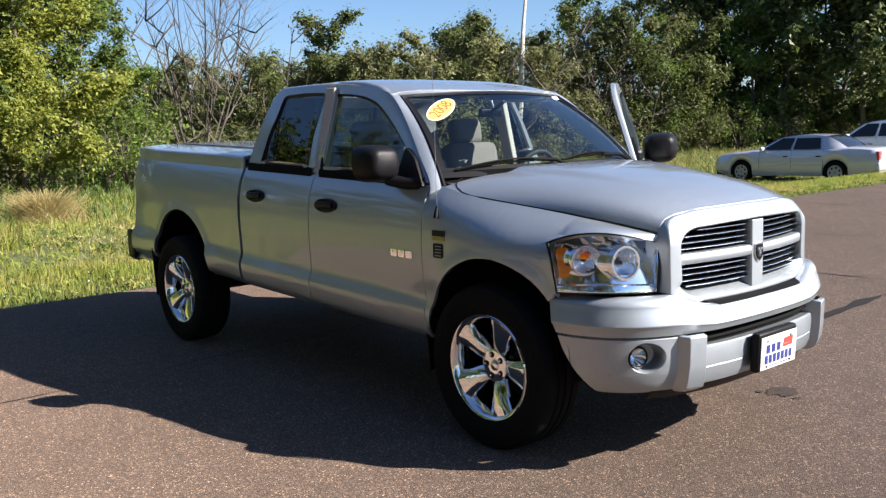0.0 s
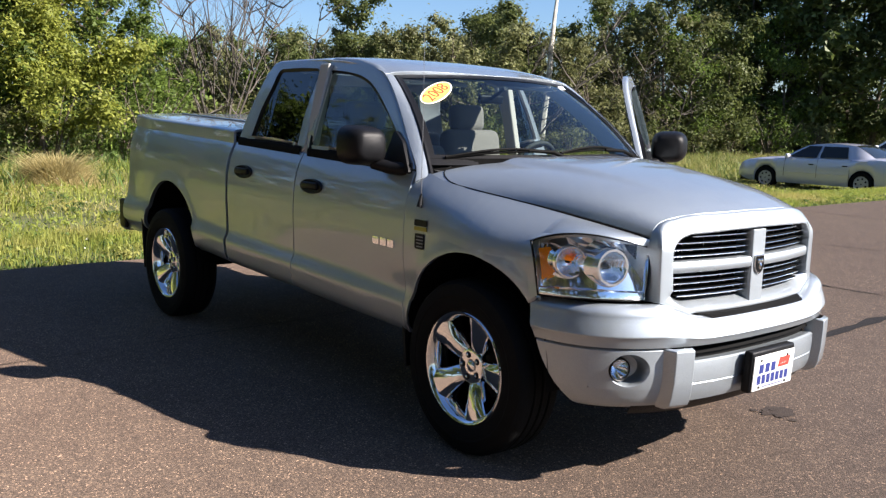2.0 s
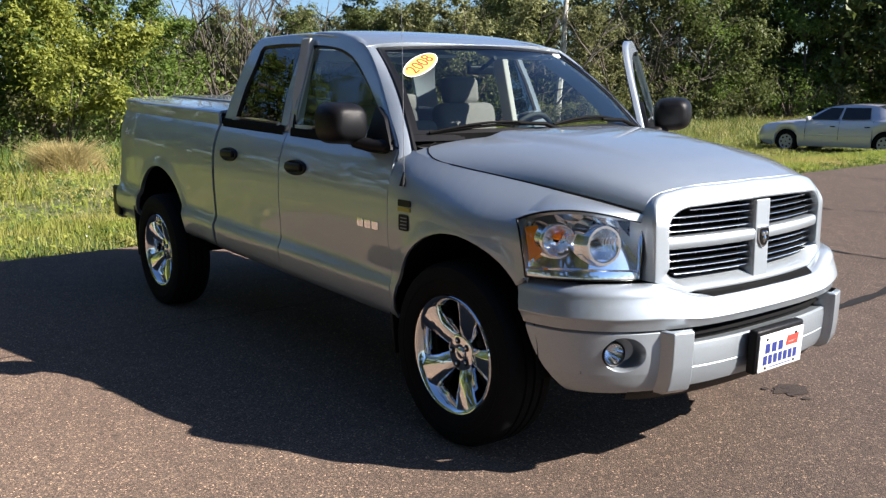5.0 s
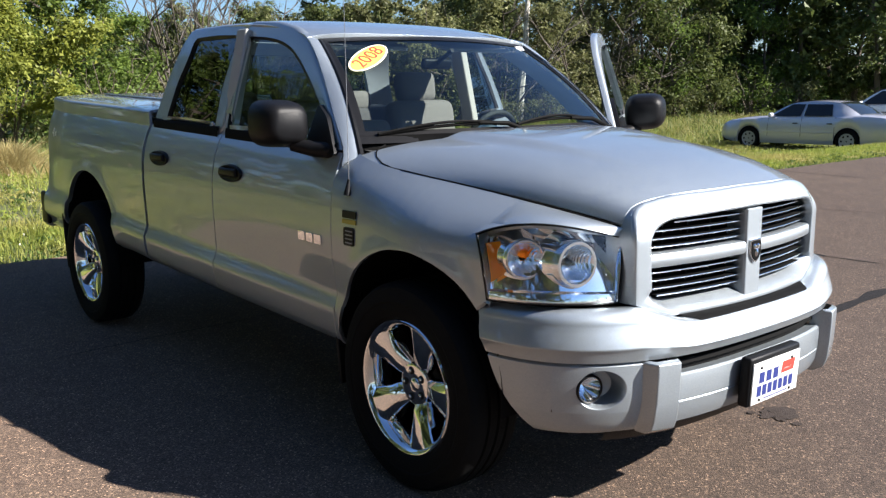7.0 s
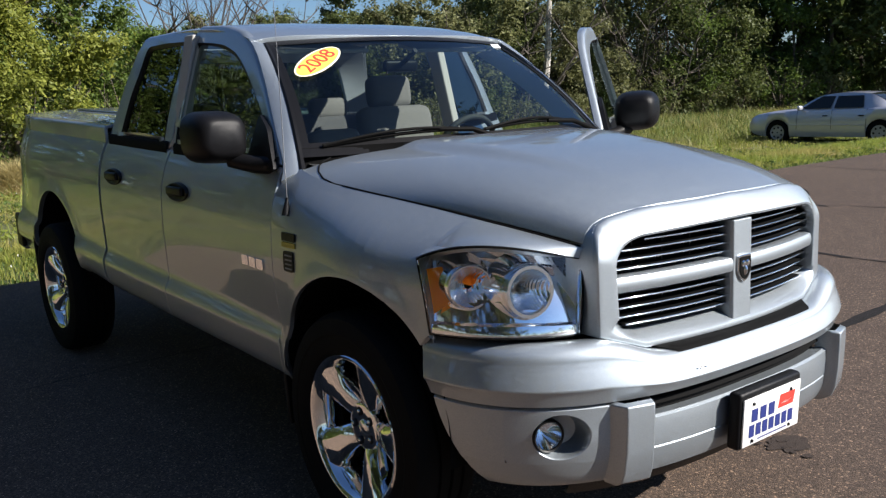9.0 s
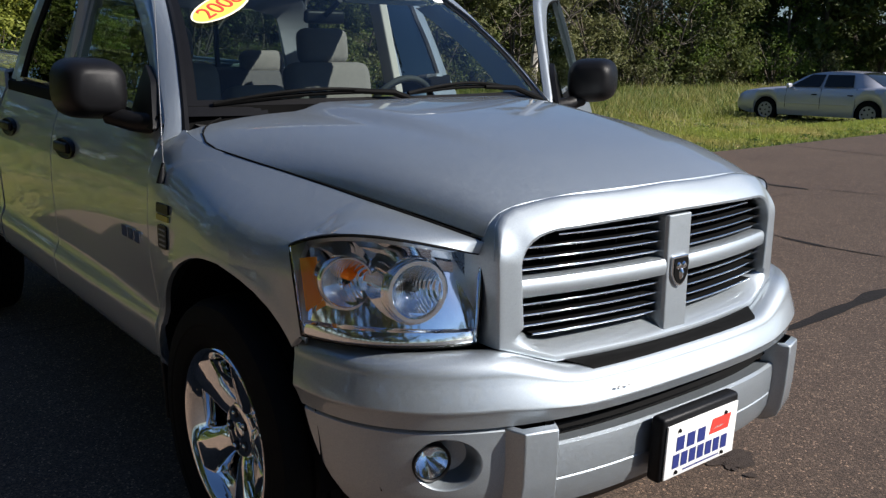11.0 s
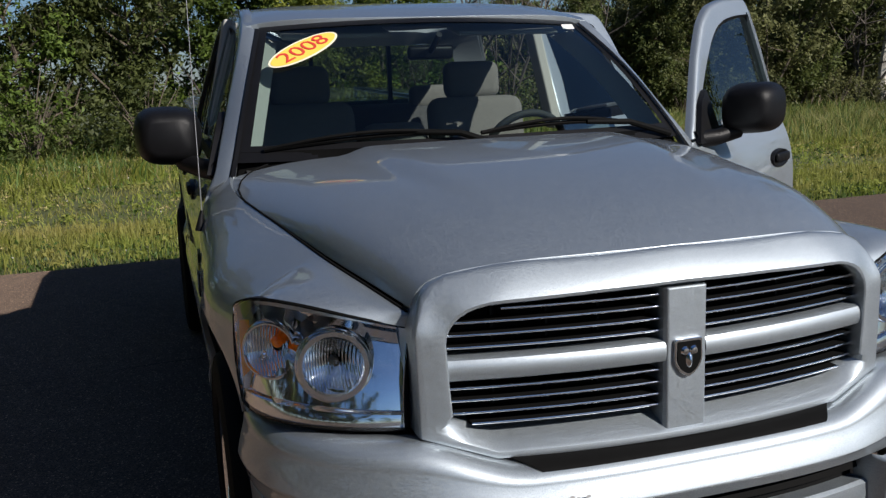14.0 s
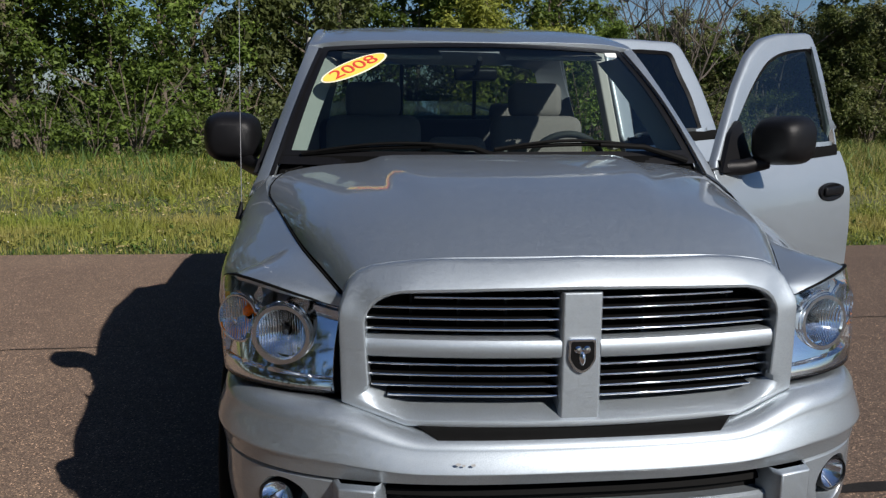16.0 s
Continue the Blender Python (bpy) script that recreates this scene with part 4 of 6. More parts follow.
for s in (-1, 1):
    rows = []
    for j in range(17):
        v = -0.09 + 1.055 * j / 16
        a = screen(s * 1.0, v, 0.004)
        door = on_side(s, 0.0)((0.005 + curve([(1.24, -0.440), (1.31, -0.466), (1.445, -0.60), (1.638, -0.80), (1.780, -0.98), (1.846, -1.12)], 1.31 + 0.52 * v), 1.31 + 0.52 * v))
        m = a.lerp(door, 0.5) + Vector((0.003, s * 0.004, 0.002))
        rows.append([a, a.lerp(m, 0.5) + Vector((0.002, s * 0.002, 0.002)), m, m.lerp(door, 0.5) + Vector((0.001, s * 0.002, 0.001)), door])
    panel("front_pillar", sheet(rows), PAINT, truck, (0.5, s, 0.3), 0.02)
    strip_ = [[r[0].lerp(r[4], -0.06) + Vector((0.006, 0, 0.006)), r[0].lerp(r[4], 0.06) + Vector((0.008, s * 0.005, 0.007)), r[0].lerp(r[4], 0.16) + Vector((0.004, s * 0.005, 0.003))] for r in rows]
    part("screen_moulding", sheet(strip_), SATIN, truck)
    rows = [[screen(s * 0.99, 0.03 + 0.95 * j / 10, -0.03) + Vector((-0.035 * k, -s * 0.035 * k, -0.01 * k)) for k in (0, 1, 2)] for j in range(11)]
    part("pillar_trim", sheet(rows), BEIGE, truck)
    bm = box((0.10, 0.05, 0.56), (-1.60, s * 0.78, 1.61), (s * 13, 0, 0))
    part("centre_pillar", bm, BEIGE, truck, bevel=0.01)
    rows = []
    for x, b in ((-2.25, 1.842), (-2.315, 1.775), (-2.352, 1.70), (-2.40, 1.590), (-2.438, 1.457), (-2.475, 1.30), (-2.49, 1.10)):
        z = b + rake(x)
        y = side_y(x, z)
        rows.append([(x + 0.012, s * (y - 0.006), z - 0.01), (x - 0.012, s * (y - 0.004), z), (x - 0.03, s * (y - 0.014), z + 0.004), (max(-2.475, x - 0.05), s * (y - 0.05), z + 0.006)])
    panel("rear_pillar", sheet(rows), PAINT, truck, (-0.5, s, 0.3), 0.012)
    part("rocker", soft_box((2.0, 0.06, 0.14), (-1.45, s * 0.85, 0.59), 0.02, (0, 2, 0)), UNDER, truck)


def back_x(y, z):
    """The cab's back, leaning forward at its upper corners as the rear doors do."""
    k = smoothstep(0.50, 0.72, abs(y))
    return (1 - k) * (-2.475 + 0.05 * max(0, z - 1.4)) + k * curve([(1.3, -2.478), (1.66, -2.41), (1.80, -2.35), (1.88, -2.30), (1.92, -2.25)], z)


outer = resample(rounded([(-0.90, 0.95), (0.90, 0.95), (0.88, 1.38), (0.70, 1.895), (-0.70, 1.895), (-0.88, 1.38)], 0.06), 80)
hole = resample(rounded([(-0.66, 1.44), (0.66, 1.44), (0.58, 1.79), (-0.58, 1.79)], 0.05), 80)
k = min(range(80), key=lambda i: (hole[i] - outer[0]).length)
hole = hole[k:] + hole[:k]
back = panel("cab_back", sheet([[(back_x(p[0], p[1]), p[0], p[1]) for p in o] for o in (outer, hole)], True), PAINT, truck, (-1, 0, 0), 0.03)
bm = bmesh.new()
bm.faces.new([bm.verts.new((-2.46 + 0.05 * (p[1] - 1.4), p[0], p[1])) for p in hole])
pane = part("rear_window", bm, CLEARWIN, truck, "sliding rear window with two dark bars", smooth=False)
for y in (-0.22, 0.22):
    part("slider_frame", box((0.02, 0.022, 0.35), (-2.445, y, 1.615)), SATIN, pane)

# ---- hood, fenders, cowl ----
EDGE_Y = [(-0.42, 0.850), (-0.33, 0.860), (-0.25, 0.855), (-0.05, 0.816), (0.10, 0.783), (0.30, 0.741), (0.45, 0.703), (0.62, 0.646), (0.80, 0.582)]
EDGE_Z = [(-0.46, 1.322), (-0.36, 1.300), (-0.25, 1.275), (-0.05, 1.244), (0.10, 1.224), (0.30, 1.196), (0.45, 1.170), (0.62, 1.136), (0.80, 1.096)]


# height of the seam between hood and grille frame, by distance from the middle
NOSE = [(0.0, 1.208), (0.30, 1.204), (0.45, 1.193), (0.52, 1.181), (0.555, 1.166), (0.578, 1.142), (0.592, 1.110)]


def hood_point(u, t):
    """u across (-1 to 1), t from the cowl to the nose: a flat top over sloping shoulders that ends in the seam."""
    a = abs(u)
    x0, x1 = -0.22 - 0.20 * a ** 3, 0.848 - 0.085 * a ** 2
    edge, mid = -0.42 + 1.183 * t, -0.22 + 1.068 * t
    ey, ez = curve(EDGE_Y, edge), curve(EDGE_Z, edge)
    zc = curve([(-0.25, 1.374), (0.05, 1.360), (0.35, 1.331), (0.6, 1.288), (0.76, 1.242), (0.85, 1.208)], mid)
    front = max(0.0, (curve(NOSE, a * 0.592) - 1.110) / 0.098)
    k = smoothstep(0.0, 1.0, t)
    z = ez + (zc - ez) * ((1 - k) * (1 - a ** 5.5) + k * front)
    dome = 0.56 - 0.10 * t
    z += 0.024 * smoothstep(dome + 0.06, dome - 0.06, a) * smoothstep(0.95, 0.10, t) - 0.012 * (1 - t) * a * a
    return Vector((x0 + (x1 - x0) * t, u * ey, z))


us = [math.sin(math.pi / 2 * (-1 + k / 32)) * 0.6 + 0.4 * (-1 + k / 32) for k in range(65)]
rows = [[hood_point(u * 0.996, t) for u in us] for t in [i / 44 for i in range(45)]]
panel("hood", sheet(rows), PAINT, truck, (0, 0, 1), 0.018, angle=60)


def hood_at(x, y):
    """The hood's surface over a place in plan."""
    t = 0.0
    for _ in range(8):
        u = y / curve(EDGE_Y, -0.42 + 1.183 * t)
        x0, x1 = -0.22 - 0.20 * abs(u) ** 3, 0.848 - 0.085 * u * u
        t = (x - x0) / (x1 - x0)
    return hood_point(u, t)


for s in (-1, 1):
    line = [hood_at(x, s * y) for x, y in ((-0.392, 0.735), (-0.385, 0.770), (-0.365, 0.803), (-0.325, 0.830), (-0.27, 0.845), (-0.20, 0.843))]
    line += [Vector((x, s * (curve(EDGE_Y, x) + 0.002), curve(EDGE_Z, x) - 0.001)) for x in [-0.14 + 0.05 * i for i in range(19)]]
    part("hood_seam", rod(line, 0.0036, None, 6), UNDER, truck, "dark gap between hood and fender")


def fender_section(x):
    """The fender's section at x from the wheel arch up and over to the hood's edge."""
    low = arch_z(x, 0.50)
    zs = curve([(-0.5, 1.12), (-0.2, 1.03), (0.2, 0.985), (0.42, 0.98)], x)
    ey, ez = curve(EDGE_Y, x) + 0.004, curve(EDGE_Z, x) - 0.002
    pts = [(side_y(x, low + (zs - low) * i / 14), low + (zs - low) * i / 14) for i in range(15)]
    y0, z0 = pts[-1]
    c1, c2 = (y0 - 0.004, z0 + 0.55 * (ez - z0)), (ey + 0.42 * (y0 - ey), ez - 0.16 * (ez - z0) - 0.012)
    for i in range(1, 15):
        t = i / 14
        pts.append(tuple((1 - t) ** 3 * p + 3 * t * (1 - t) ** 2 * q + 3 * t * t * (1 - t) * r + t ** 3 * w for p, q, r, w in zip((y0, z0), c1, c2, (ey, ez))))
    return pts


def lamp_top(u):
    """The head lamp's upper edge, u from its outer end to the grille."""
    b = (1 - u) ** 2, 2 * u * (1 - u), u * u
    return Vector((0.405 * b[0] + 0.70 * b[1] + 0.762 * b[2], 0.936 * b[0] + 0.91 * b[1] + 0.595 * b[2], 1.072 - 0.005 * u + 0.053 * math.sin(math.pi * max(0.0, u) ** 0.85)))


def lamp_low(u):
    b = (1 - u) ** 2, 2 * u * (1 - u), u * u
    return Vector((0.455 * b[0] + 0.74 * b[1] + 0.772 * b[2], 0.936 * b[0] + 0.915 * b[1] + 0.618 * b[2], 0.848 - 0.006 * u + 0.010 * math.sin(math.pi * u)))


for s in (-1, 1):
    bm = bmesh.new()
    xs = arch_columns(ARCHES[0][0], ARCHES[0][2], -0.461, 0.40, 0.06)
    grid(bm, [[(x, s * y, z) for y, z in fender_section(x)] for x in xs])
    # the strip between arch and lamp, and the one over the lamp
    last = fender_section(0.40)
    low = [(0.40, y, z) for y, z in last if z < 1.09]
    rows = [[(x, s * y, z) for x, y, z in low]]
    for k in (0.5, 1.0):
        rows.append([(x + k * (0.055 * (1.085 - z) / 0.24 + 0.004), s * (y - 0.002 * k), max(z, 0.835)) for x, y, z in low])
    grid(bm, rows)
    y0 = next(p[0] + (q[0] - p[0]) * (1.072 - p[1]) / (q[1] - p[1]) for p, q in zip(last, last[1:]) if q[1] > 1.072)
    top = [Vector((0.40, y0, 1.072))] + [Vector((0.40, y, z)) for y, z in last if z > 1.078]
    rows = []
    for i in range(21):
        u = i / 20
        a = lamp_top(u) + (top[0] - lamp_top(0)) * (1 - u) ** 4
        x = 0.40 + (0.775 - 0.40) * u
        e = Vector((x, curve(EDGE_Y, x) + 0.004, curve(EDGE_Z, x) - 0.002))
        row = []
        for j, c in enumerate(top):
            t = j / (len(top) - 1)
            p = a.lerp(e, t) + (c - top[0].lerp(top[-1], t)) * (1 - u) ** 0.9 + Vector((0, 0, 0.008 * u * math.sin(math.pi * t)))
            row.append((p.x, s * p.y, p.z))
        rows.append(row)
    grid(bm, rows)
    bmesh.ops.remove_doubles(bm, verts=bm.verts[:], dist=0.002)
    panel("front_fender", bm, PAINT, truck, lambda c: (0, c.y, 0.4), 0.016, angle=60)
part("engine_bay", box((1.15, 1.10, 0.50), (0.10, 0, 0.83)), UNDER, truck)
# unseen block, added to keep sunlight from passing under the nose
part("nose_light_block", box((0.62, 1.24, 0.16), (0.34, 0, 0.50)), UNDER, truck)
part("floor_pan", box((5.0, 1.2, 0.16), (-2.0, 0, 0.55)), UNDER, truck)
part("fuel_tank", soft_box((2.3, 0.42, 0.34), (-2.05, 0.50, 0.47), 0.06), UNDER, truck)
for y in (-0.46, 0.46):
    part("frame_rail", box((5.2, 0.07, 0.16), (-2.0, y, 0.53)), UNDER, truck)
part("rear_axle", rod([(-3.57, -0.72, 0.42), (-3.57, 0.72, 0.42)], 0.055, None, 14), UNDER, truck)
part("differential", lathe([(0.001, 0.16), (0.09, 0.13), (0.15, 0.05), (0.15, -0.05), (0.09, -0.13), (0.001, -0.16)], None, 20, "x", (-3.57, 0, 0.42)), UNDER, truck)
part("exhaust_pipe", rod([(-0.6, -0.30, 0.42), (-2.6, -0.34, 0.42), (-3.2, -0.40, 0.60), (-4.0, -0.50, 0.55), (-4.4, -0.62, 0.50)], 0.04, None, 12), UNDER, truck)
part("cab_floor", box((2.0, 1.78, 0.06), (-1.45, 0, 0.62)), UNDER, truck)
rows = [[hood_point(u, 0.0) + Vector((0.03 - 0.08 * k, 0, -0.03 - 0.012 * k)) if k < 2 else screen(u * 0.99, 0.06, 0.004) for u in us] for k in (0, 1, 2)]
part("cowl_panel", sheet(rows), WIPER, truck, "black slatted cowl panel below the windscreen", thick=0.01)

# ---- grille ----
def nose_x(y):
    """How far the nose stands forward at y."""
    return 0.92 - 0.085 * (abs(y) / 0.6) ** 2


def frame_outline(low_y, low_z, corner_y, corner_z, side_y_, arc_z, rx, rz, top_z, crown, arc=None):
    """A closed outline, from the middle of its foot round: cut lower corners, upright sides, rounded upper corners."""
    half = [(0.0, low_z), (low_y * 0.5, low_z), (low_y, low_z), (corner_y, corner_z), (side_y_ - 0.004, (corner_z + arc_z) / 2)]
    half += arc or [(side_y_ - rx * (1 - math.cos(q * math.pi / 16)), arc_z + rz * math.sin(q * math.pi / 16)) for q in range(9)]
    half += [(half[-1][0] * 0.5, top_z + crown * 0.7), (0.0, top_z + crown)]
    fine = []
    for i, (p, q) in enumerate(zip(half, half[1:])):
        n = 2 if 5 <= i < 13 else 6
        fine += [Vector(p).lerp(Vector(q), j / n) for j in range(n)]
    return fine + [Vector(half[-1])] + [Vector((-p.x, p.y)) for p in reversed(fine[1:])]


outer = frame_outline(0.44, 0.782, 0.600, 0.838, 0.606, 1.062, 0.156, 0.130, 1.193, 0.015,
                      [(0.604, 1.062), (0.601, 1.086)] + [(y, z) for y, z in reversed(NOSE[2:])] + [(0.40, 1.199), (0.35, 1.202)])
mouth = frame_outline(0.43, 0.834, 0.528, 0.872, 0.538, 1.045, 0.11, 0.078, 1.123, 0.012)
# sections of the frame: rolled over at the top, flat at the sides, a sloping ledge below
ROLL = [(0.0, 0.11), (0.0, 0.066), (0.03, 0.060), (0.08, 0.054), (0.15, 0.048), (0.28, 0.038), (0.42, 0.028), (0.58, 0.018), (0.74, 0.009), (0.86, 0.004), (0.95, 0.005), (1.0, 0.012)]
FLAT = [(0.0, 0.13), (0.0, 0.014), (0.012, 0.006), (0.035, 0.0015), (0.08, 0.0), (0.25, 0.0), (0.45, 0.0), (0.65, 0.0), (0.85, 0.0), (0.93, 0.001), (0.98, 0.004), (1.0, 0.010)]
LEDGE = [(0.0, 0.13), (0.0, 0.012), (0.02, 0.004), (0.06, 0.001), (0.12, 0.0), (0.22, 0.0), (0.32, 0.001), (0.40, 0.006), (0.55, 0.022), (0.75, 0.044), (0.93, 0.064), (1.0, 0.074)]
rings = []
for roll, flat, ledge in zip(ROLL, FLAT, LEDGE):
    ring = []
    for o, m in zip(outer, mouth):
        up, down = smoothstep(1.06, 1.195, o.y), smoothstep(0.86, 0.80, o.y)
        t, back = ((1 - up - down) * f + up * r + down * g for f, r, g in zip(flat, roll, ledge))
        p = o.lerp(m, t)
        ring.append((nose_x(p.x) - back, p.x, p.y))
    rings.append(ring)
seam = [Vector(p) for p, o in zip(rings[1], outer) if o.y > 1.06]
inner = []
for m in mouth:
    c = Vector((0, 0.98))
    p = m + (c - m).normalized() * 0.014
    inner.append((nose_x(p.x) - 0.105, p.x, p.y))
rings.append(inner)
bm = sheet(rings, True)
part("hood_lip", rod([p + Vector((-0.004, 0, -0.001)) for p in seam], 0.0012, None, 8), PAINT, truck)
grille = panel("grille", bm, PAINT, truck, (1, 0, 0), 0.0, "silver grille frame with a cross of bars", 30)
part("radiator", box((0.02, 1.08, 0.31), (0.775, 0, 0.97)), UNDER, grille)
bm = bmesh.new()
grid(bm, [[(x, sy * w, z) for sy, z in ((-1, 0.800), (-1, 0.97), (-1, 1.128), (1, 1.128), (1, 0.97), (1, 0.800))] for w, x in ((0.058, 0.83), (0.053, 0.900), (0.048, 0.911))], True)
bm.faces.new([v for v in bm.verts][-6:])
part("grille_post", bm, PAINT, grille, smooth=False, bevel=0.004)
for s in (-1, 1):
    ys = [0.05 + 0.494 * i / 12 for i in range(13)]
    rows = [[(nose_x(y) + d - 0.014, s * y, z) for y in ys] for d, z in ((-0.05, 0.956), (-0.010, 0.957), (0.000, 0.962), (0.004, 0.972), (0.005, 0.985), (0.003, 0.997), (-0.002, 1.005), (-0.012, 1.009), (-0.06, 1.009))]
    part("grille_bar", sheet(rows), PAINT, grille, angle=25)
    for z in (1.110, 1.083, 1.055, 1.028, 0.937, 0.909, 0.881, 0.856):
        end = 0.535 - 0.055 * smoothstep(0.895, 0.85, z) - 0.13 * smoothstep(1.085, 1.115, z)
        ys = [0.055 + (end - 0.055) * i / 12 for i in range(13)]
        rows = [[(nose_x(y) + d - 0.030, s * y, z + h) for y in ys] for d, h in [(-0.0030 + 0.0030 * math.cos(q * math.pi / 12), 0.0030 * math.sin(q * math.pi / 12)) for q in range(-6, 9)]]
        bar = part("slat", sheet(rows), CHROME, grille, "thin chrome-edged black slat")
        rows = [[(nose_x(y) + d - 0.030, s * y, z + h) for y in ys] for d, h in ((-0.048, 0.0018), (-0.005, 0.0018), (-0.004, -0.0032), (-0.048, -0.006))]
        part("slat_body", sheet(rows), UNDER, bar)
    for y in (0.18, 0.30, 0.42):
        part("slat_brace", box((0.02, 0.006, 0.26), (nose_x(y) - 0.085, s * y, 0.975)), SATIN, grille)
shield = [(1.15 * a, 1.15 * b) for a, b in ((-0.030, 0.035), (0.030, 0.035), (0.031, -0.012), (0.018, -0.034), (0, -0.044), (-0.018, -0.034), (-0.031, -0.012))]
emblem = part("emblem", prism(rounded(shield, 0.008, 4), 1, lambda u, v, w: (0.908 + 0.012 * w, u, 0.972 + v)), CHROME, grille, "chrome and black shield emblem", bevel=0.002)
part("emblem_field", prism(rounded([(a * 0.84, b * 0.84) for a, b in shield], 0.006, 4), 1, lambda u, v, w: (0.920 + 0.002 * w, u, 0.972 + v)), WIPER, emblem)
for s in (-1, 1):
    part("emblem_relief", lathe([(0.001, 0.006), (0.007, 0.005), (0.011, 0.0)], None, 14, "x", (0.922, s * 0.011, 0.984)), CHROME, emblem)
part("emblem_relief", lathe([(0.001, 0.008), (0.006, 0.005), (0.009, 0.0)], None, 14, "x", (0.922, 0, 0.962), 2.0), CHROME, emblem)

# ---- head lamps ----
def lamp(u, v, back=0.0):
    a, b = lamp_low(u), lamp_top(u)
    p = a.lerp(b, v) + Vector((0.014, 0.008, 0)) * math.sin(math.pi * v)
    return p + Vector((-0.8, -0.55, 0)) * back


def bowl(at, radius, depth, s, turn):
    """A chrome reflector that looks forward and a little outwards."""
    prof = [(0.012, -depth)] + [(radius * t, -depth * (1 - t * t)) for t in (0.25, 0.4, 0.55, 0.7, 0.85, 0.95)] + [(radius, 0.0)]
    bm = lathe(prof, None, 40, "x")
    bmesh.ops.transform(bm, matrix=Matrix.Translation((at[0], s * at[1], at[2])) @ pose(0, 0, 0, 0, -2, -s * turn * -1), verts=bm.verts[:])
    return bm


def ring_at(at, r0, r1, s, turn, out=0.008):
    prof = [(r0, 0.0), (r0 + 0.2 * (r1 - r0), out), (r0 + 0.75 * (r1 - r0), out), (r1, 0.0), (r1, -0.02)]
    bm = lathe(prof, None, 40, "x")
    bmesh.ops.transform(bm, matrix=Matrix.Translation((at[0], s * at[1], at[2])) @ pose(0, 0, 0, 0, -2, s * turn), verts=bm.verts[:])
    return bm


FLUTED = mat("fluted_reflector", (0.84, 0.87, 0.90), 0.04, 1.0)
nt = FLUTED.node_tree
tc, wave, bmp = nt.nodes.new("ShaderNodeTexCoord"), nt.nodes.new("ShaderNodeTexWave"), nt.nodes.new("ShaderNodeBump")
wave.bands_direction, wave.inputs["Scale"].default_value, wave.inputs["Distortion"].default_value = "Y", 46, 0.8
bmp.inputs["Strength"].default_value, bmp.inputs["Distance"].default_value = 1.0, 0.0014
nt.links.new(tc.outputs["Object"], wave.inputs["Vector"]), nt.links.new(wave.outputs["Fac"], bmp.inputs["Height"])
nt.links.new(bmp.outputs[0], nt.nodes["Principled BSDF"].inputs["Normal"])
for s in (-1, 1):
    def flip(rows):
        return [[(p[0], s * p[1], p[2]) for p in row] for row in rows]
    us, vs_ = [i / 20 for i in range(21)], [j / 12 for j in range(13)]
    rim = [(u, 0.0) for u in us] + [(1.0, v) for v in vs_[1:]] + [(u, 1.0) for u in reversed(us[:-1])] + [(0.0, v) for v in reversed(vs_[1:-1])]
    loops = [[lamp(u, v, b) for u, v in rim] for b in (0.0, 0.035, 0.11)]
    bm = sheet(flip(loops), True)
    head = part("head_lamp", bm, REFLECT, truck, "clear head lamp with chrome reflectors and amber side")
    part("lamp_gap", sheet(flip([[lamp(0.5 + (u - 0.5) * 1.004, 0.5 + (v - 0.5) * 1.01, 0.003) for u, v in rim], [lamp(0.5 + (u - 0.5) * 1.015, 0.5 + (v - 0.5) * 1.012, 0.03) for u, v in rim]]), True), SATIN, head, "black seal round the lamp")
    part("lamp_seal", rod([(q[0], s * q[1], q[2]) for q in [lamp(u, v, 0.004) for u, v in rim + rim[:1]]], 0.0042, None, 6), WIPER, head, "black seal round the lens")
    edges = [[lamp(0.5 + (u - 0.5) * k, 0.5 + (v - 0.5) * w, b) for u, v in rim] for k, w, b in ((1.0, 1.0, 0.002), (0.985, 0.975, 0.004), (0.975, 0.96, 0.012), (0.965, 0.94, 0.050))]
    part("lamp_bezel", sheet(flip(edges), True), REFLECT, head, "chrome bezel")
    part("lens", sheet(flip([[lamp(u, v, -0.001) for v in vs_] for u in us])), LENS, head, "clear plastic lens")
    main, turn_at = lamp(0.700, 0.52, 0.034), lamp(0.335, 0.55, 0.036)
    bm = sheet(flip([[lamp(i / 48, j / 30, 0.016 + 0.095 * j / 30) for j in range(31)] for i in range(49)]))
    holes = [f for f in bm.faces if any(math.hypot(f.calc_center_median().y - s * c.y - (f.calc_center_median().x - c.x) * s * 0.4, f.calc_center_median().z - c.z) < r for c, r in ((main, 0.060), (turn_at, 0.050)))]
    bmesh.ops.delete(bm, geom=holes, context="FACES")
    part("lamp_back", bm, REFLECT, head)
    for at, r0, r1, r2, turned, name in ((main, 0.064, 0.081, 0.110, 14, "beam"), (turn_at, 0.060, 0.066, 0.100, 32, "turn")):
        house = lathe([(r1, 0.0), (r1 + 0.004, -0.004), (r1 + 0.25 * (r2 - r1), -0.022), (r1 + 0.55 * (r2 - r1), -0.05), (r2, -0.088)], None, 44, "x")
        bmesh.ops.transform(house, matrix=Matrix.Translation((at[0], s * at[1], at[2])) @ pose(0, 0, 0, 0, -2, s * turned), verts=house.verts[:])
        part(name + "_housing", house, REFLECT, head)
        part(name + "_ring", ring_at(at, r0, r1 + 0.001, s, turned, 0.006), REFLECT, head, "bright ring round the reflector")
    b = part("beam_reflector", bowl(main, 0.066, 0.05, s, 14), FLUTED, head)
    part("bulb", lathe([(0.001, 0.010), (0.006, 0.008), (0.009, 0.0), (0.009, -0.04)], None, 16, "x", (main.x - 0.022, s * (main.y - 0.008), main.z)), BULB, b)
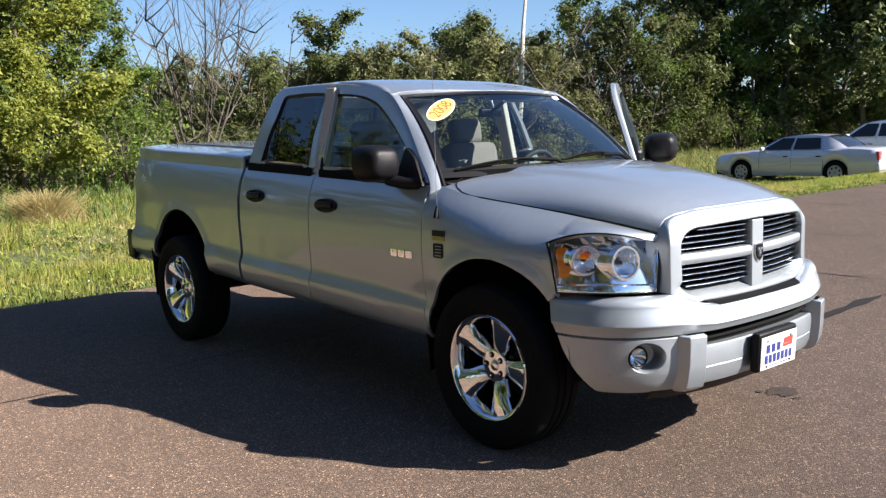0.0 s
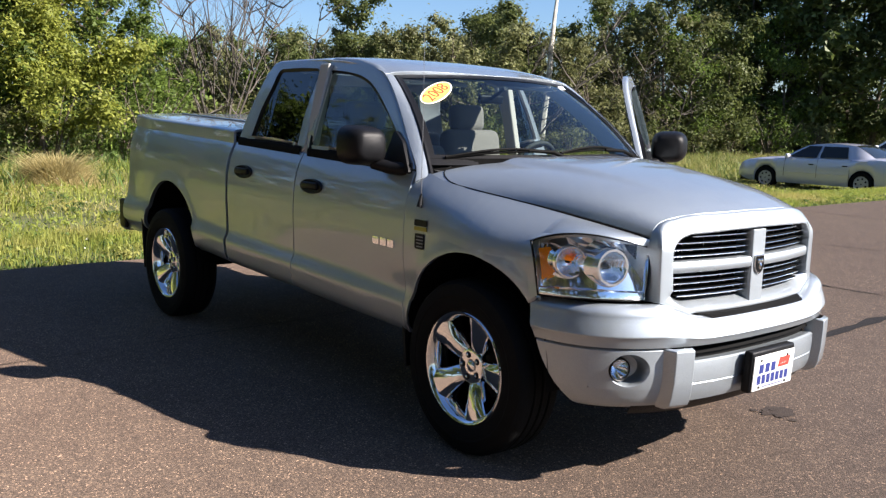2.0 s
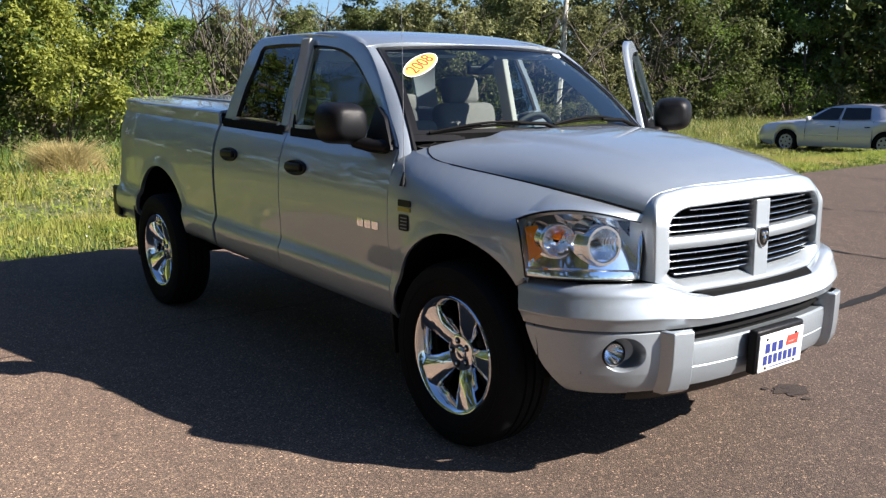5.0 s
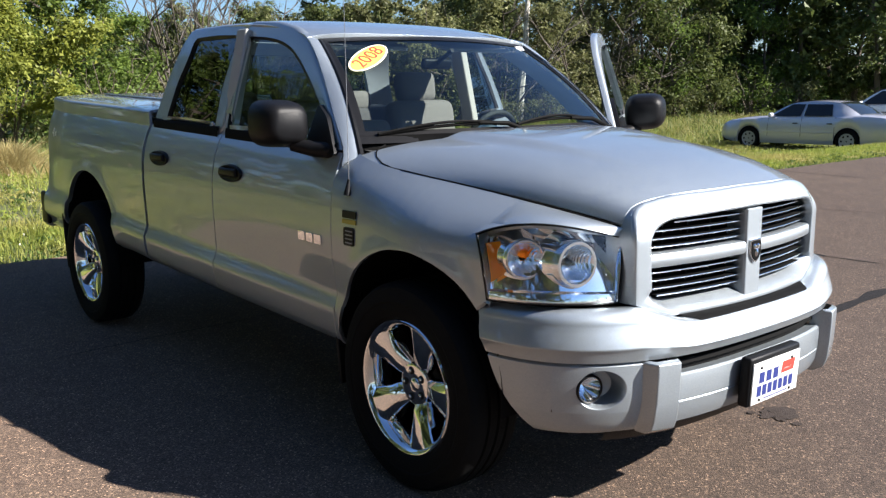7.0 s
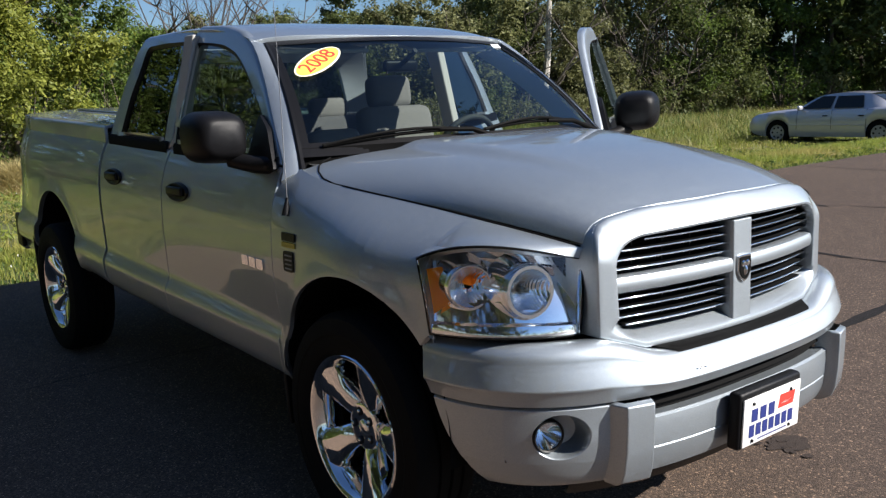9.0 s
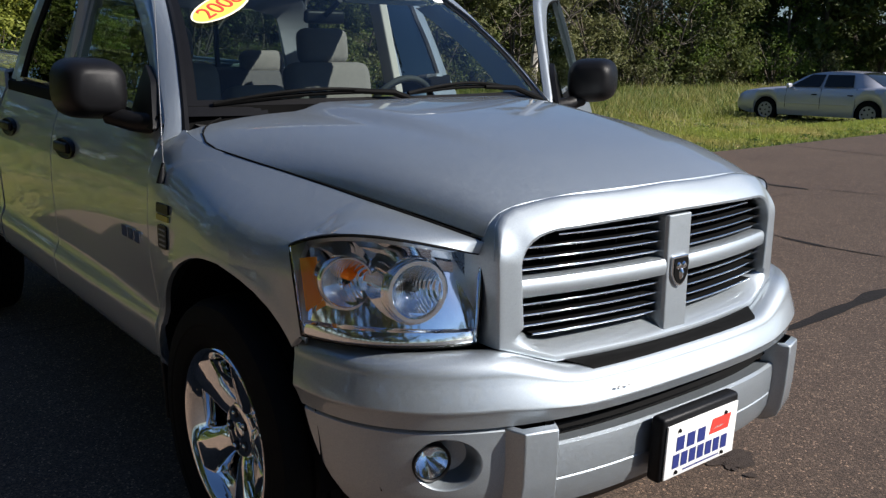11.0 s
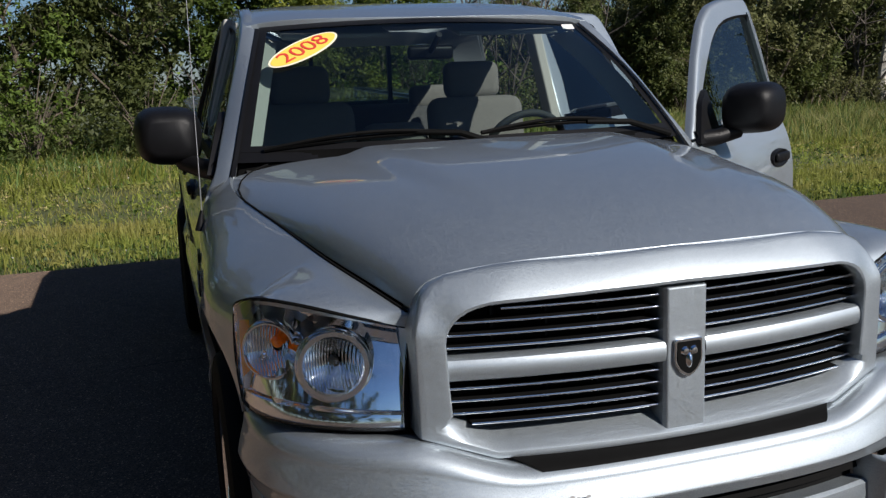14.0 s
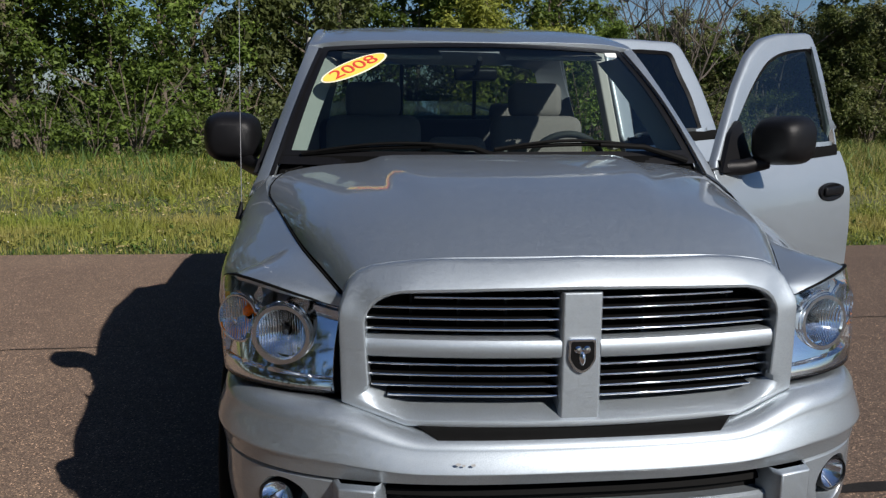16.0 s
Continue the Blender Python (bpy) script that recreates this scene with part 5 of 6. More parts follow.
    part("bulb_cap", lathe([(0.001, 0.008), (0.008, 0.006), (0.010, -0.004), (0.012, -0.03)], None, 16, "x", (main.x - 0.026, s * (main.y - 0.008), main.z)), SATIN, b)
    b = part("turn_reflector", bowl(turn_at, 0.062, 0.045, s, 32), FLUTED, head)
    part("amber_bulb", lathe([(0.001, 0.012), (0.009, 0.009), (0.013, 0.0), (0.013, -0.03)], None, 16, "x", (turn_at.x - 0.020, s * (turn_at.y - 0.022), turn_at.z + 0.012)), AMBER, b)
    part("bulb_cap", lathe([(0.001, 0.006), (0.006, 0.004), (0.008, -0.01)], None, 16, "x", (turn_at.x - 0.008, s * (turn_at.y + 0.012), turn_at.z - 0.010)), CHROME, b)
    rows = [[lamp(u, v, 0.010 + 0.10 * u) for v in [0.27 + 0.05 * i / 6 * 2 + (0.56 - 0.12 * i / 6) * j / 8 for j in range(9)]] for i, u in enumerate([0.055 + 0.115 * i / 6 for i in range(7)])]
    part("side_reflector", sheet(flip(rows)), AMBER, head, "amber side reflector")
    rows = [[lamp(u, v, b) for u in [0.02 + 0.96 * i / 18 for i in range(19)]] for v, b in ((0.015, 0.006), (0.06, 0.008), (0.13, 0.016), (0.155, 0.03), (0.17, 0.07))]
    part("lower_trim", sheet(flip(rows)), REFLECT, head, angle=24)


# ---- front bumper ----
def bump_top(y):
    return 0.838 - 0.062 * smoothstep(0.66, 0.40, abs(y))


def bumper_curve(a):
    """A plan curve from the right wheel arch (-90 degrees) round the front to the left one."""
    k, c = abs(math.sin(a)) ** (2 / 2.7), max(0.0, math.cos(a)) ** (2 / 2.7)
    return Vector((0.37 + 0.625 * c, math.copysign(0.957 * k, a), 0))


def bumper_at(a, d, z):
    p, q, r = bumper_curve(a), bumper_curve(min(a + 0.02, math.pi / 2)), bumper_curve(max(a - 0.02, -math.pi / 2))
    t = (q - r).normalized()
    n = Vector((t.y, -t.x, 0))
    return Vector((p.x - n.x * d, p.y - n.y * d, z))


def bump_end(z):
    """The bumper's end at the wheel arch, as an angle of the plan curve; lower down it stands further forward."""
    x = curve([(0.38, 0.66), (0.44, 0.60), (0.50, 0.545), (0.62, 0.47), (0.72, 0.435), (0.84, 0.395)], z)
    lo, hi = 0.0, math.pi / 2
    for _ in range(30):
        m = (lo + hi) / 2
        lo, hi = (m, hi) if bumper_curve(m).x > x else (lo, m)
    return lo


def bump_angle(y):
    lo, hi = 0.0, math.pi / 2
    for _ in range(30):
        m = (lo + hi) / 2
        lo, hi = (m, hi) if bumper_curve(m).y < y else (lo, m)
    return lo


rows = []
ROUND = [(0.785 + 0.053 * math.cos(q * math.pi / 20), 0.022 + 0.056 * (1 - math.sin(q * math.pi / 20))) for q in range(11)]
for zr, d in [(0.800, 0.22), (0.832, 0.12)] + ROUND + [(0.765, 0.015), (0.74, 0.007), (0.717, 0.0005), (0.712, 0.0), (0.707, 0.002), (0.703, 0.005), (0.685, 0.010), (0.664, 0.015), (0.661, 0.022), (0.660, 0.06)]:
    row = []
    for i in range(-40, 41):
        y = bumper_curve(bump_end(zr) * i / 40).y
        zt = bump_top(y)
        z = 0.660 + (zr - 0.660) * (zt - 0.660) / 0.178
        row.append(bumper_at(bump_end(z) * i / 40, d, z))
    rows.append(row)
bumper = panel("front_bumper", sheet(rows), PAINT, truck, lambda c: (c.x - 0.3, c.y, 0.2), 0.0, "silver front bumper with fog lamps", 28)
rows = [[bumper_at(bump_angle(w) * i / 16, d, z) for i in range(-16, 17)] for w, d, z in ((0.365, 0.040, 0.752), (0.37, 0.040, 0.767), (0.38, 0.046, 0.774), (0.43, 0.09, 0.786), (0.44, 0.14, 0.789))]
part("step_pad", sheet(rows), WIPER, bumper, "black ribbed step pad")
G0, G1 = bump_angle(0.505), bump_angle(0.635)


def low_d(z):
    return curve([(0.385, 0.11), (0.40, 0.07), (0.415, 0.055), (0.45, 0.038), (0.50, 0.027), (0.55, 0.022), (0.66, 0.020)], z)


fog_a, fog_z = bump_angle(0.765), 0.568
for s in (-1, 1):
    bm = bmesh.new()
    a0, a1 = G1 - 0.02, bump_angle(0.885)
    z0, z1 = 0.485, 0.65
    # below, above, behind the lamp's opening
    for zs in ([0.662, 0.656, 0.650], [0.485, 0.45, 0.425, 0.405, 0.392, 0.385]):
        grid(bm, [[bumper_at(s * (a0 + (bump_end(z) - a0) * i / 24), 0.04 if z > 0.66 else 0.026 if z > 0.654 else low_d(z), z) for i in range(25)] for z in zs])
    grid(bm, [[bumper_at(s * (a1 + (bump_end(z) - a1) * i / 10), low_d(z), z) for i in range(11)] for z in [z0 + (z1 - z0) * j / 6 for j in range(7)]])
    rect = resample([(a0, z0), (a1, z0), (a1, z1), (a0, z1)], 64)
    hole = [Vector((fog_a + 0.142 * math.cos(t), fog_z + 0.070 * math.sin(t))) for t in [2 * math.pi * i / 64 for i in range(64)]]
    k = min(range(64), key=lambda i: (Vector((hole[i].x - rect[0].x, (hole[i].y - rect[0].y) * 1.5))).length)
    hole = hole[k:] + hole[:k]
    put = lambda p, d=0.0: bumper_at(s * p.x, low_d(p.y) + d, p.y)
    centre = Vector((fog_a, fog_z))
    grid(bm, [[put(p) for p in rect], [put(p.lerp(q, 0.5)) for p, q in zip(rect, hole)], [put(q) for q in hole], [put(q.lerp(centre, 0.06), 0.006) for q in hole],
              [put(q.lerp(centre, 0.14), 0.045) for q in hole], [put(q.lerp(centre, 0.30), 0.075) for q in hole], [put(q.lerp(centre, 0.98), 0.085) for q in hole]], True)
    panel("bumper_corner", bm, PAINT, bumper, lambda c: (c.x - 0.3, c.y, 0), 0.0, angle=36)
    at = bumper_at(s * (fog_a + 0.06), 0.040, fog_z)
    fog = lathe([(0.001, -0.045), (0.025, -0.03), (0.042, 0.0)], None, 28, "x")
    cover_ = lathe([(0.001, 0.012), (0.02, 0.010), (0.036, 0.005), (0.044, -0.004)], None, 28, "x")
    trim = lathe([(0.043, 0.004), (0.047, 0.007), (0.051, 0.002), (0.051, -0.05)], None, 28, "x")
    m = Matrix.Translation(at) @ pose(0, 0, 0, 0, 0, s * 18)
    for b in (fog, cover_, trim):
        bmesh.ops.transform(b, matrix=m, verts=b.verts[:])
    lampo = part("fog_lamp", trim, SATIN, bumper, "round clear fog lamp in a recess")
    part("fog_reflector", fog, REFLECT, lampo), part("fog_lens", cover_, LENS, lampo)
    # guard block
    g = [(G0, -0.01, 0.664), (G0 + 0.02, -0.034, 0.660), (G1 - 0.035, -0.034, 0.660), (G1, 0.0, 0.655)]
    bm = bmesh.new()
    zs = ((0.662, 0.02), (0.655, 0.0), (0.62, 0.0), (0.52, 0.004), (0.45, 0.012), (0.415, 0.026), (0.395, 0.06))
    rows = []
    for z, dd in zs:
        k = smoothstep(0.39, 0.56, z)
        rows.append([bumper_at(s * a, e + dd, z) for a, e in ((G0 - 0.002, 0.06), (G0, 0.0), (G0 + 0.012, -0.026), (G1 - 0.05 + 0.012 * (1 - k), -0.026), (G1 - 0.008, 0.018), (G1 + 0.01, 0.035))])
    part("bumper_guard", sheet(rows), PAINT, bumper, bevel=0.004, angle=28)
slot = [[bumper_at(G0 * 1.02 * i / 16, d, z) for i in range(-16, 17)] for d, z in ((0.05, 0.664), (0.075, 0.640), (0.055, 0.632), (0.05, 0.618), (0.075, 0.61), (0.07, 0.575))]
part("air_slot", sheet(slot), WIPER, bumper, "black ribbed air slot")
rows = [[bumper_at(G0 * 1.01 * i / 16, d, z) for i in range(-16, 17)] for d, z in ((0.10, 0.590), (0.032, 0.594), (0.022, 0.588), (0.020, 0.56), (0.023, 0.503), (0.026, 0.497), (0.024, 0.493), (0.030, 0.45), (0.045, 0.415), (0.09, 0.395))]
panel("lower_bar", sheet(rows), PAINT, bumper, (1, 0, 0), 0.0, angle=30)
rows = [[bumper_at((G0 + 0.35) * i / 16, d, z) for i in range(-16, 17)] for d, z in ((0.06, 0.41), (0.10, 0.36), (0.16, 0.345))]
part("air_dam", sheet(rows), BLACK, bumper, "black lower air dam")
for y, z, r in ((-0.318, 0.722, 0.007), (-0.305, 0.719, 0.005), (-0.282, 0.720, 0.006)):
    a = -bump_angle(abs(y))
    p = bumper_at(a, -0.0012, z)
    part("paint_chip", lathe([(0.0001, 0.0), (r, 0.0)], None, 9, "x", p, 0.6), SCUFF, bumper)

# ---- number plate holder with a dealer's plate; its print is plain bars ----
holder = part("plate_holder", soft_box((0.045, 0.345, 0.19), (1.005, -0.01, 0.515), 0.012, (0, 3, 0)), BLACK, truck, "black plate holder with a white dealer plate")
plate = part("dealer_plate", soft_box((0.006, 0.318, 0.158), (1.031, -0.01, 0.508), 0.002, (0, 3, 0)), WHITE, holder, "white dealer plate with navy and red print")


def print_bar(y0, y1, z0, z1, material, slant=0.0):
    p = lambda y, z: (1.0352 + (z - 0.508) * 0.052, y - 0.01, z)
    bm = bmesh.new()
    bm.faces.new([bm.verts.new(p(*q)) for q in ((y0, z0), (y1, z0), (y1 + slant, z1), (y0 + slant, z1))])
    part("print_bar", bm, material, plate, smooth=False)


for k in range(3):
    print_bar(-0.118 + 0.047 * k, -0.118 + 0.047 * k + 0.034, 0.506, 0.548, NAVY)
for k in range(7):
    print_bar(-0.128 + 0.0365 * k, -0.128 + 0.0365 * k + 0.028, 0.456, 0.497, NAVY)
print_bar(0.030, 0.118, 0.515, 0.560, SCARLET, 0.01)
print_bar(0.045, 0.085, 0.528, 0.534, WHITE, 0.02)
print_bar(-0.08, 0.085, 0.440, 0.445, NAVY)
for y, z in ((-0.11, 0.566), (0.10, 0.566), (-0.11, 0.443), (0.10, 0.443)):
    part("plate_bolt", lathe([(0.0001, 0.006), (0.005, 0.005), (0.006, 0.0)], None, 10, "x", (1.0335 + (z - 0.508) * 0.052, y - 0.01, z)), SATIN, plate)


# ---- wheels ----
def make_wheel(x, s):
    f = lambda prof, sides=72: lathe([(r, s * y) for r, y in prof], None, sides)
    hub = part("wheel", f([(0.025, 0.060), (0.074, 0.064), (0.084, 0.060), (0.088, 0.050), (0.088, 0.0)]), CHROME, truck, "five-spoke chrome wheel with an all-season tyre")
    hub.location = (x, s * 0.845, 0.42)
    part("tyre", f([(0.262, -0.11), (0.30, -0.135), (0.36, -0.135), (0.400, -0.120), (0.417, -0.095), (0.420, -0.055), (0.411, -0.052), (0.411, -0.043), (0.420, -0.040), (0.421, -0.008), (0.411, -0.005), (0.411, 0.005), (0.421, 0.008), (0.420, 0.040), (0.411, 0.043), (0.411, 0.052), (0.420, 0.055), (0.417, 0.095), (0.406, 0.116), (0.398, 0.124), (0.37, 0.131), (0.345, 0.134), (0.338, 0.131), (0.31, 0.132), (0.285, 0.124), (0.270, 0.110), (0.262, 0.10)]), RUBBER, hub, "black rubber tyre", angle=25)
    part("rim", f([(0.269, 0.108), (0.273, 0.114), (0.268, 0.119), (0.258, 0.116), (0.250, 0.104), (0.240, 0.088), (0.232, 0.03), (0.225, -0.10)]), CHROME, hub)
    bm = bmesh.new()
    for k in range(5):
        a0 = 2 * math.pi * (k + 0.02) / 5 - 0.06
        rows = []
        for r, hw, y in ((0.076, 0.040, 0.060), (0.10, 0.046, 0.072), (0.15, 0.054, 0.085), (0.19, 0.064, 0.094), (0.225, 0.076, 0.101), (0.249, 0.092, 0.104)):
            row = []
            for t, dy in ((-1.10, -0.07), (-1.0, -0.022), (-0.94, -0.016), (-0.50, -0.001), (-0.42, 0.0), (0.42, 0.0), (0.50, -0.001), (0.94, -0.016), (1.0, -0.022), (1.10, -0.07)):
                q = t * hw
                row.append(((r * math.cos(a0) - q * math.sin(a0)), s * (y + dy), (r * math.sin(a0) + q * math.cos(a0))))
            rows.append(row)
        one = sheet(rows)
        part("spoke", one, CHROME, hub, angle=22)
    part("centre_cap", f([(0.0001, 0.068), (0.020, 0.067), (0.026, 0.063), (0.028, 0.052)], 28), CHROME, hub)
    for k in range(5):
        a = 2 * math.pi * (k + 0.52) / 5 - 0.06
        bm = lathe([(0.0001, s * 0.074), (0.005, s * 0.073), (0.0085, s * 0.070), (0.009, s * 0.050)], None, 6, "y", (0.057 * math.cos(a), 0, 0.057 * math.sin(a)))
        part("lug_nut", bm, CHROME, hub)
        # flat dark disc on the hub face, painted shade of a lug hole
        part("lug_shade_disc", lathe([(0.0005, s * 0.0652), (0.016, s * 0.0652), (0.017, s * 0.060)], None, 16, "y", (0.057 * math.cos(a), 0, 0.057 * math.sin(a))), SATIN, hub)
    part("brake_disc", f([(0.05, -0.015), (0.165, -0.015), (0.165, -0.03)], 40), mat("cast_iron", (0.06, 0.055, 0.05), 0.6, 0.6, 0.4, 30), hub)
    part("wheel_back", f([(0.02, -0.06), (0.235, -0.06)], 32), UNDER, hub)
    return hub


for x in (0.0, -3.55):
    for s in (-1, 1):
        make_wheel(x, s)
for s in (-1, 1):
    part("mud_flap", soft_box((0.02, 0.24, 0.36), (-0.475, s * 0.835, 0.50), 0.006, (0, -6, 0)), BLACK, truck)
    part("mud_flap", soft_box((0.02, 0.31, 0.40), (-4.06, s * 0.79, 0.51), 0.006, (0, -6, 0)), BLACK, truck)

# ---- antenna, wipers, badges ----
ant = part("antenna", rod([(-0.345, -0.958, 1.185), (-0.35, -0.953, 1.6), (-0.365, -0.945, 2.02)], 0.0018, None, 6, 0.0010), mat("dull_steel", (0.30, 0.30, 0.31), 0.4, 0.8), truck, "thin whip antenna on a black base")
part("antenna_base", rod([(-0.345, -0.968, 1.150), (-0.345, -0.962, 1.185), (-0.345, -0.958, 1.215)], 0.016, None, 12, 0.005), BLACK, ant)
for (u0, v0), (u1, v1), (u2, v2) in (((0.06, 0.0), (-0.30, 0.115), (-0.90, 0.06)), ((0.93, 0.0), (0.50, 0.12), (-0.02, 0.10))):
    a, b = screen(u0, v0, 0.02), screen((u0 + u1) / 2, (v0 + v1) / 2 + 0.02, 0.035)
    c = screen(u1, v1, 0.018)
    arm = part("wiper", rod([a, b, c], 0.013, None, 8, 0.009), WIPER, truck, "black windscreen wiper")
    n = 14
    blade = [screen(u2 + ((u0 * 0.45 + u1 * 0.55) - u2) * i / n, v2 + (v1 - v2) * i / n + 0.02 * math.sin(math.pi * i / n), 0.012) for i in range(n + 1)]
    part("wiper_blade", rod(blade, 0.008, None, 6), WIPER, arm)
    part("blade_frame", rod([p + Vector((0.012, 0, 0.016)) * math.sin(math.pi * i / n) for i, p in enumerate(blade)], 0.007, None, 6), WIPER, arm)


def badge_block(name, x, z, w, h, material, label, proud=0.005, s=-1):
    o = rounded([(-w / 2, -h / 2), (w / 2, -h / 2), (w / 2, h / 2), (-w / 2, h / 2)], min(w, h) * 0.15, 3)
    bm = prism(o, 1, lambda u, v, k: (x + u, s * (side_y(x + u, z + v) + 0.001 + proud * k), z + v))
    return part(name, bm, material, truck, label, smooth=False)


for k in range(3):
    badge_block("door_badge", -0.72 + 0.072 * k, 0.942, 0.060, 0.040, CHROME, "plain chrome badge block")
badge_block("fender_badge", -0.315, 1.075, 0.10, 0.030, SATIN, "dark badge plate")
badge_block("fender_badge", -0.315, 1.046, 0.10, 0.018, mat("badge_gold", (0.35, 0.30, 0.06), 0.4, 0.3), "small gold badge strip")
badge_block("fender_badge", -0.318, 0.985, 0.075, 0.075, SATIN, "square black badge with grey bars")
for k in range(4):
    badge_block("badge_line", -0.312, 1.008 - 0.016 * k, 0.05, 0.005, mat("grey_print", (0.25, 0.25, 0.26), 0.5), "", 0.008)


def lettering(text, size, m, material, parent, name="lettering", stretch=1.0):
    """Built-in font, made a mesh and laid at the pose m."""
    cu = bpy.data.curves.new(name, "FONT")
    cu.body, cu.size, cu.extrude, cu.align_x, cu.align_y = text, size, 0.0006, "CENTER", "CENTER"
    tmp = new("tmp", cu)
    me = bpy.data.meshes.new_from_object(tmp.evaluated_get(bpy.context.evaluated_depsgraph_get()))
    bpy.data.objects.remove(tmp)
    me.transform(m @ Matrix.Diagonal((stretch, 1, 1, 1)))
    ob = new(name, me)
    me.materials.clear()
    me.materials.append(material)
    ob.parent = parent
    return ob


# the oval year sticker on the glass
p = screen(-0.755, 0.775, 0.004)
q = screen(-0.755 + 0.05, 0.775, 0.004)
r = screen(-0.755, 0.795, 0.004)
ex, ey = (q - p).normalized(), (r - p)
ey = (ey - ex * ey.dot(ex)).normalized()
frame_m = Matrix((ex, ey, ex.cross(ey))).transposed().to_4x4()
frame_m = Matrix.Translation(p) @ frame_m @ pose(0, -0.018, 0, 0, 0, 42)


def oval(a, b, z):
    bm = bmesh.new()
    bm.faces.new([bm.verts.new(frame_m @ Vector((a * math.cos(2 * math.pi * k / 48), b * math.sin(2 * math.pi * k / 48), z))) for k in range(48)])
    return bm


sticker = part("year_sticker", oval(0.158, 0.062, 0.001), CREAM, windscreen, "yellow oval sticker with the red year 2008", smooth=False)
part("sticker_field", oval(0.149, 0.053, 0.0025), YELLOW, sticker, smooth=False)
lettering("2008", 0.096, frame_m @ pose(0, 0, 0.004), SCARLET, sticker, "year", 1.15)
part("inspection_sticker", box((0.002, 0.05, 0.03), screen(0.90, 0.93, 0.004), (0, -50, 0)), WHITE, windscreen)

# ---- inside the cab ----
rows = [[(x, y, z) for y in [-0.80 + 0.1 * i for i in range(17)]] for x, z in ((-0.30, 1.30), (-0.55, 1.335), (-0.72, 1.33), (-0.80, 1.28), (-0.82, 1.05), (-0.78, 0.80))]
part("dashboard", sheet(rows), DARKCLOTH, truck, "slate grey dashboard", angle=60)
col = part("steering_wheel", lathe([(0.178 + 0.016 * math.cos(t), 0.016 * math.sin(t)) for t in [2 * math.pi * k / 10 for k in range(11)]], None, 40, "x"), DARKCLOTH, truck, "dark four-spoke steering wheel")
col.matrix_basis = pose(-0.98, 0.42, 1.28, 0, 24, 0)
part("wheel_boss", soft_box((0.06, 0.14, 0.12), (0.02, 0, 0), 0.02), DARKCLOTH, col)
for a in (-20, 200):
    part("wheel_spoke", box((0.02, 0.12, 0.035), (0.01, 0.11 * math.cos(radians(a)), 0.11 * math.sin(radians(a))), (a if a < 90 else a - 180, 0, 0)), DARKCLOTH, col)
for y in (-0.42, 0.42):
    seat = part("front_seat", soft_box((0.50, 0.50, 0.16), (-1.30, y, 0.93), 0.05), CLOTH, truck, "grey cloth front seat")
    part("seat_back", soft_box((0.14, 0.48, 0.58), (-1.56, y, 1.22), 0.06, (0, -10, 0)), CLOTH, seat)
    part("head_rest", soft_box((0.10, 0.28, 0.18), (-1.64, y, 1.585), 0.045, (0, -6, 0)), CLOTH, seat)
seat = part("centre_seat", soft_box((0.50, 0.30, 0.16), (-1.30, 0, 0.92), 0.05), CLOTH, truck)
part("seat_back", soft_box((0.16, 0.30, 0.46), (-1.55, 0, 1.17), 0.05, (0, -10, 0)), CLOTH, seat)
seat = part("rear_seat", soft_box((0.45, 1.40, 0.16), (-2.05, 0, 0.95), 0.05), CLOTH, truck, "grey cloth rear bench")
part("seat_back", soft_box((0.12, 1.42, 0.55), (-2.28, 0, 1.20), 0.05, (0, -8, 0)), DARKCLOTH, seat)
for y in (-0.42, 0.42):
    part("head_rest", soft_box((0.09, 0.26, 0.13), (-2.30, y, 1.50), 0.04), CLOTH, seat)
mir = part("rear_view_mirror", soft_box((0.032, 0.19, 0.055), (-0.93, 0.0, 1.70), 0.014, (0, 10, 0)), SATIN, truck, "dark interior mirror")
part("mirror_stalk", rod([(-0.93, 0, 1.70), screen(0, 0.86, -0.01)], 0.012), SATIN, mir)
for s in (-1, 1):
    part("sun_visor", soft_box((0.17, 0.44, 0.02), (-1.06, s * 0.36, 1.79), 0.008, (0, 12, 0)), HEADLINER, truck)

# drive decal on the rear of the bed's right side
x, z = -4.22, 1.285
m = Matrix(((1, 0, 0, x), (0, 0.16, -1, -side_y(x, z) - 0.003), (0, 1, 0.16, z), (0, 0, 0, 1)))
lettering("4x4", 0.085, m, mat("grey_decal", (0.75, 0.75, 0.76), 0.4), truck, "decal", 1.2)

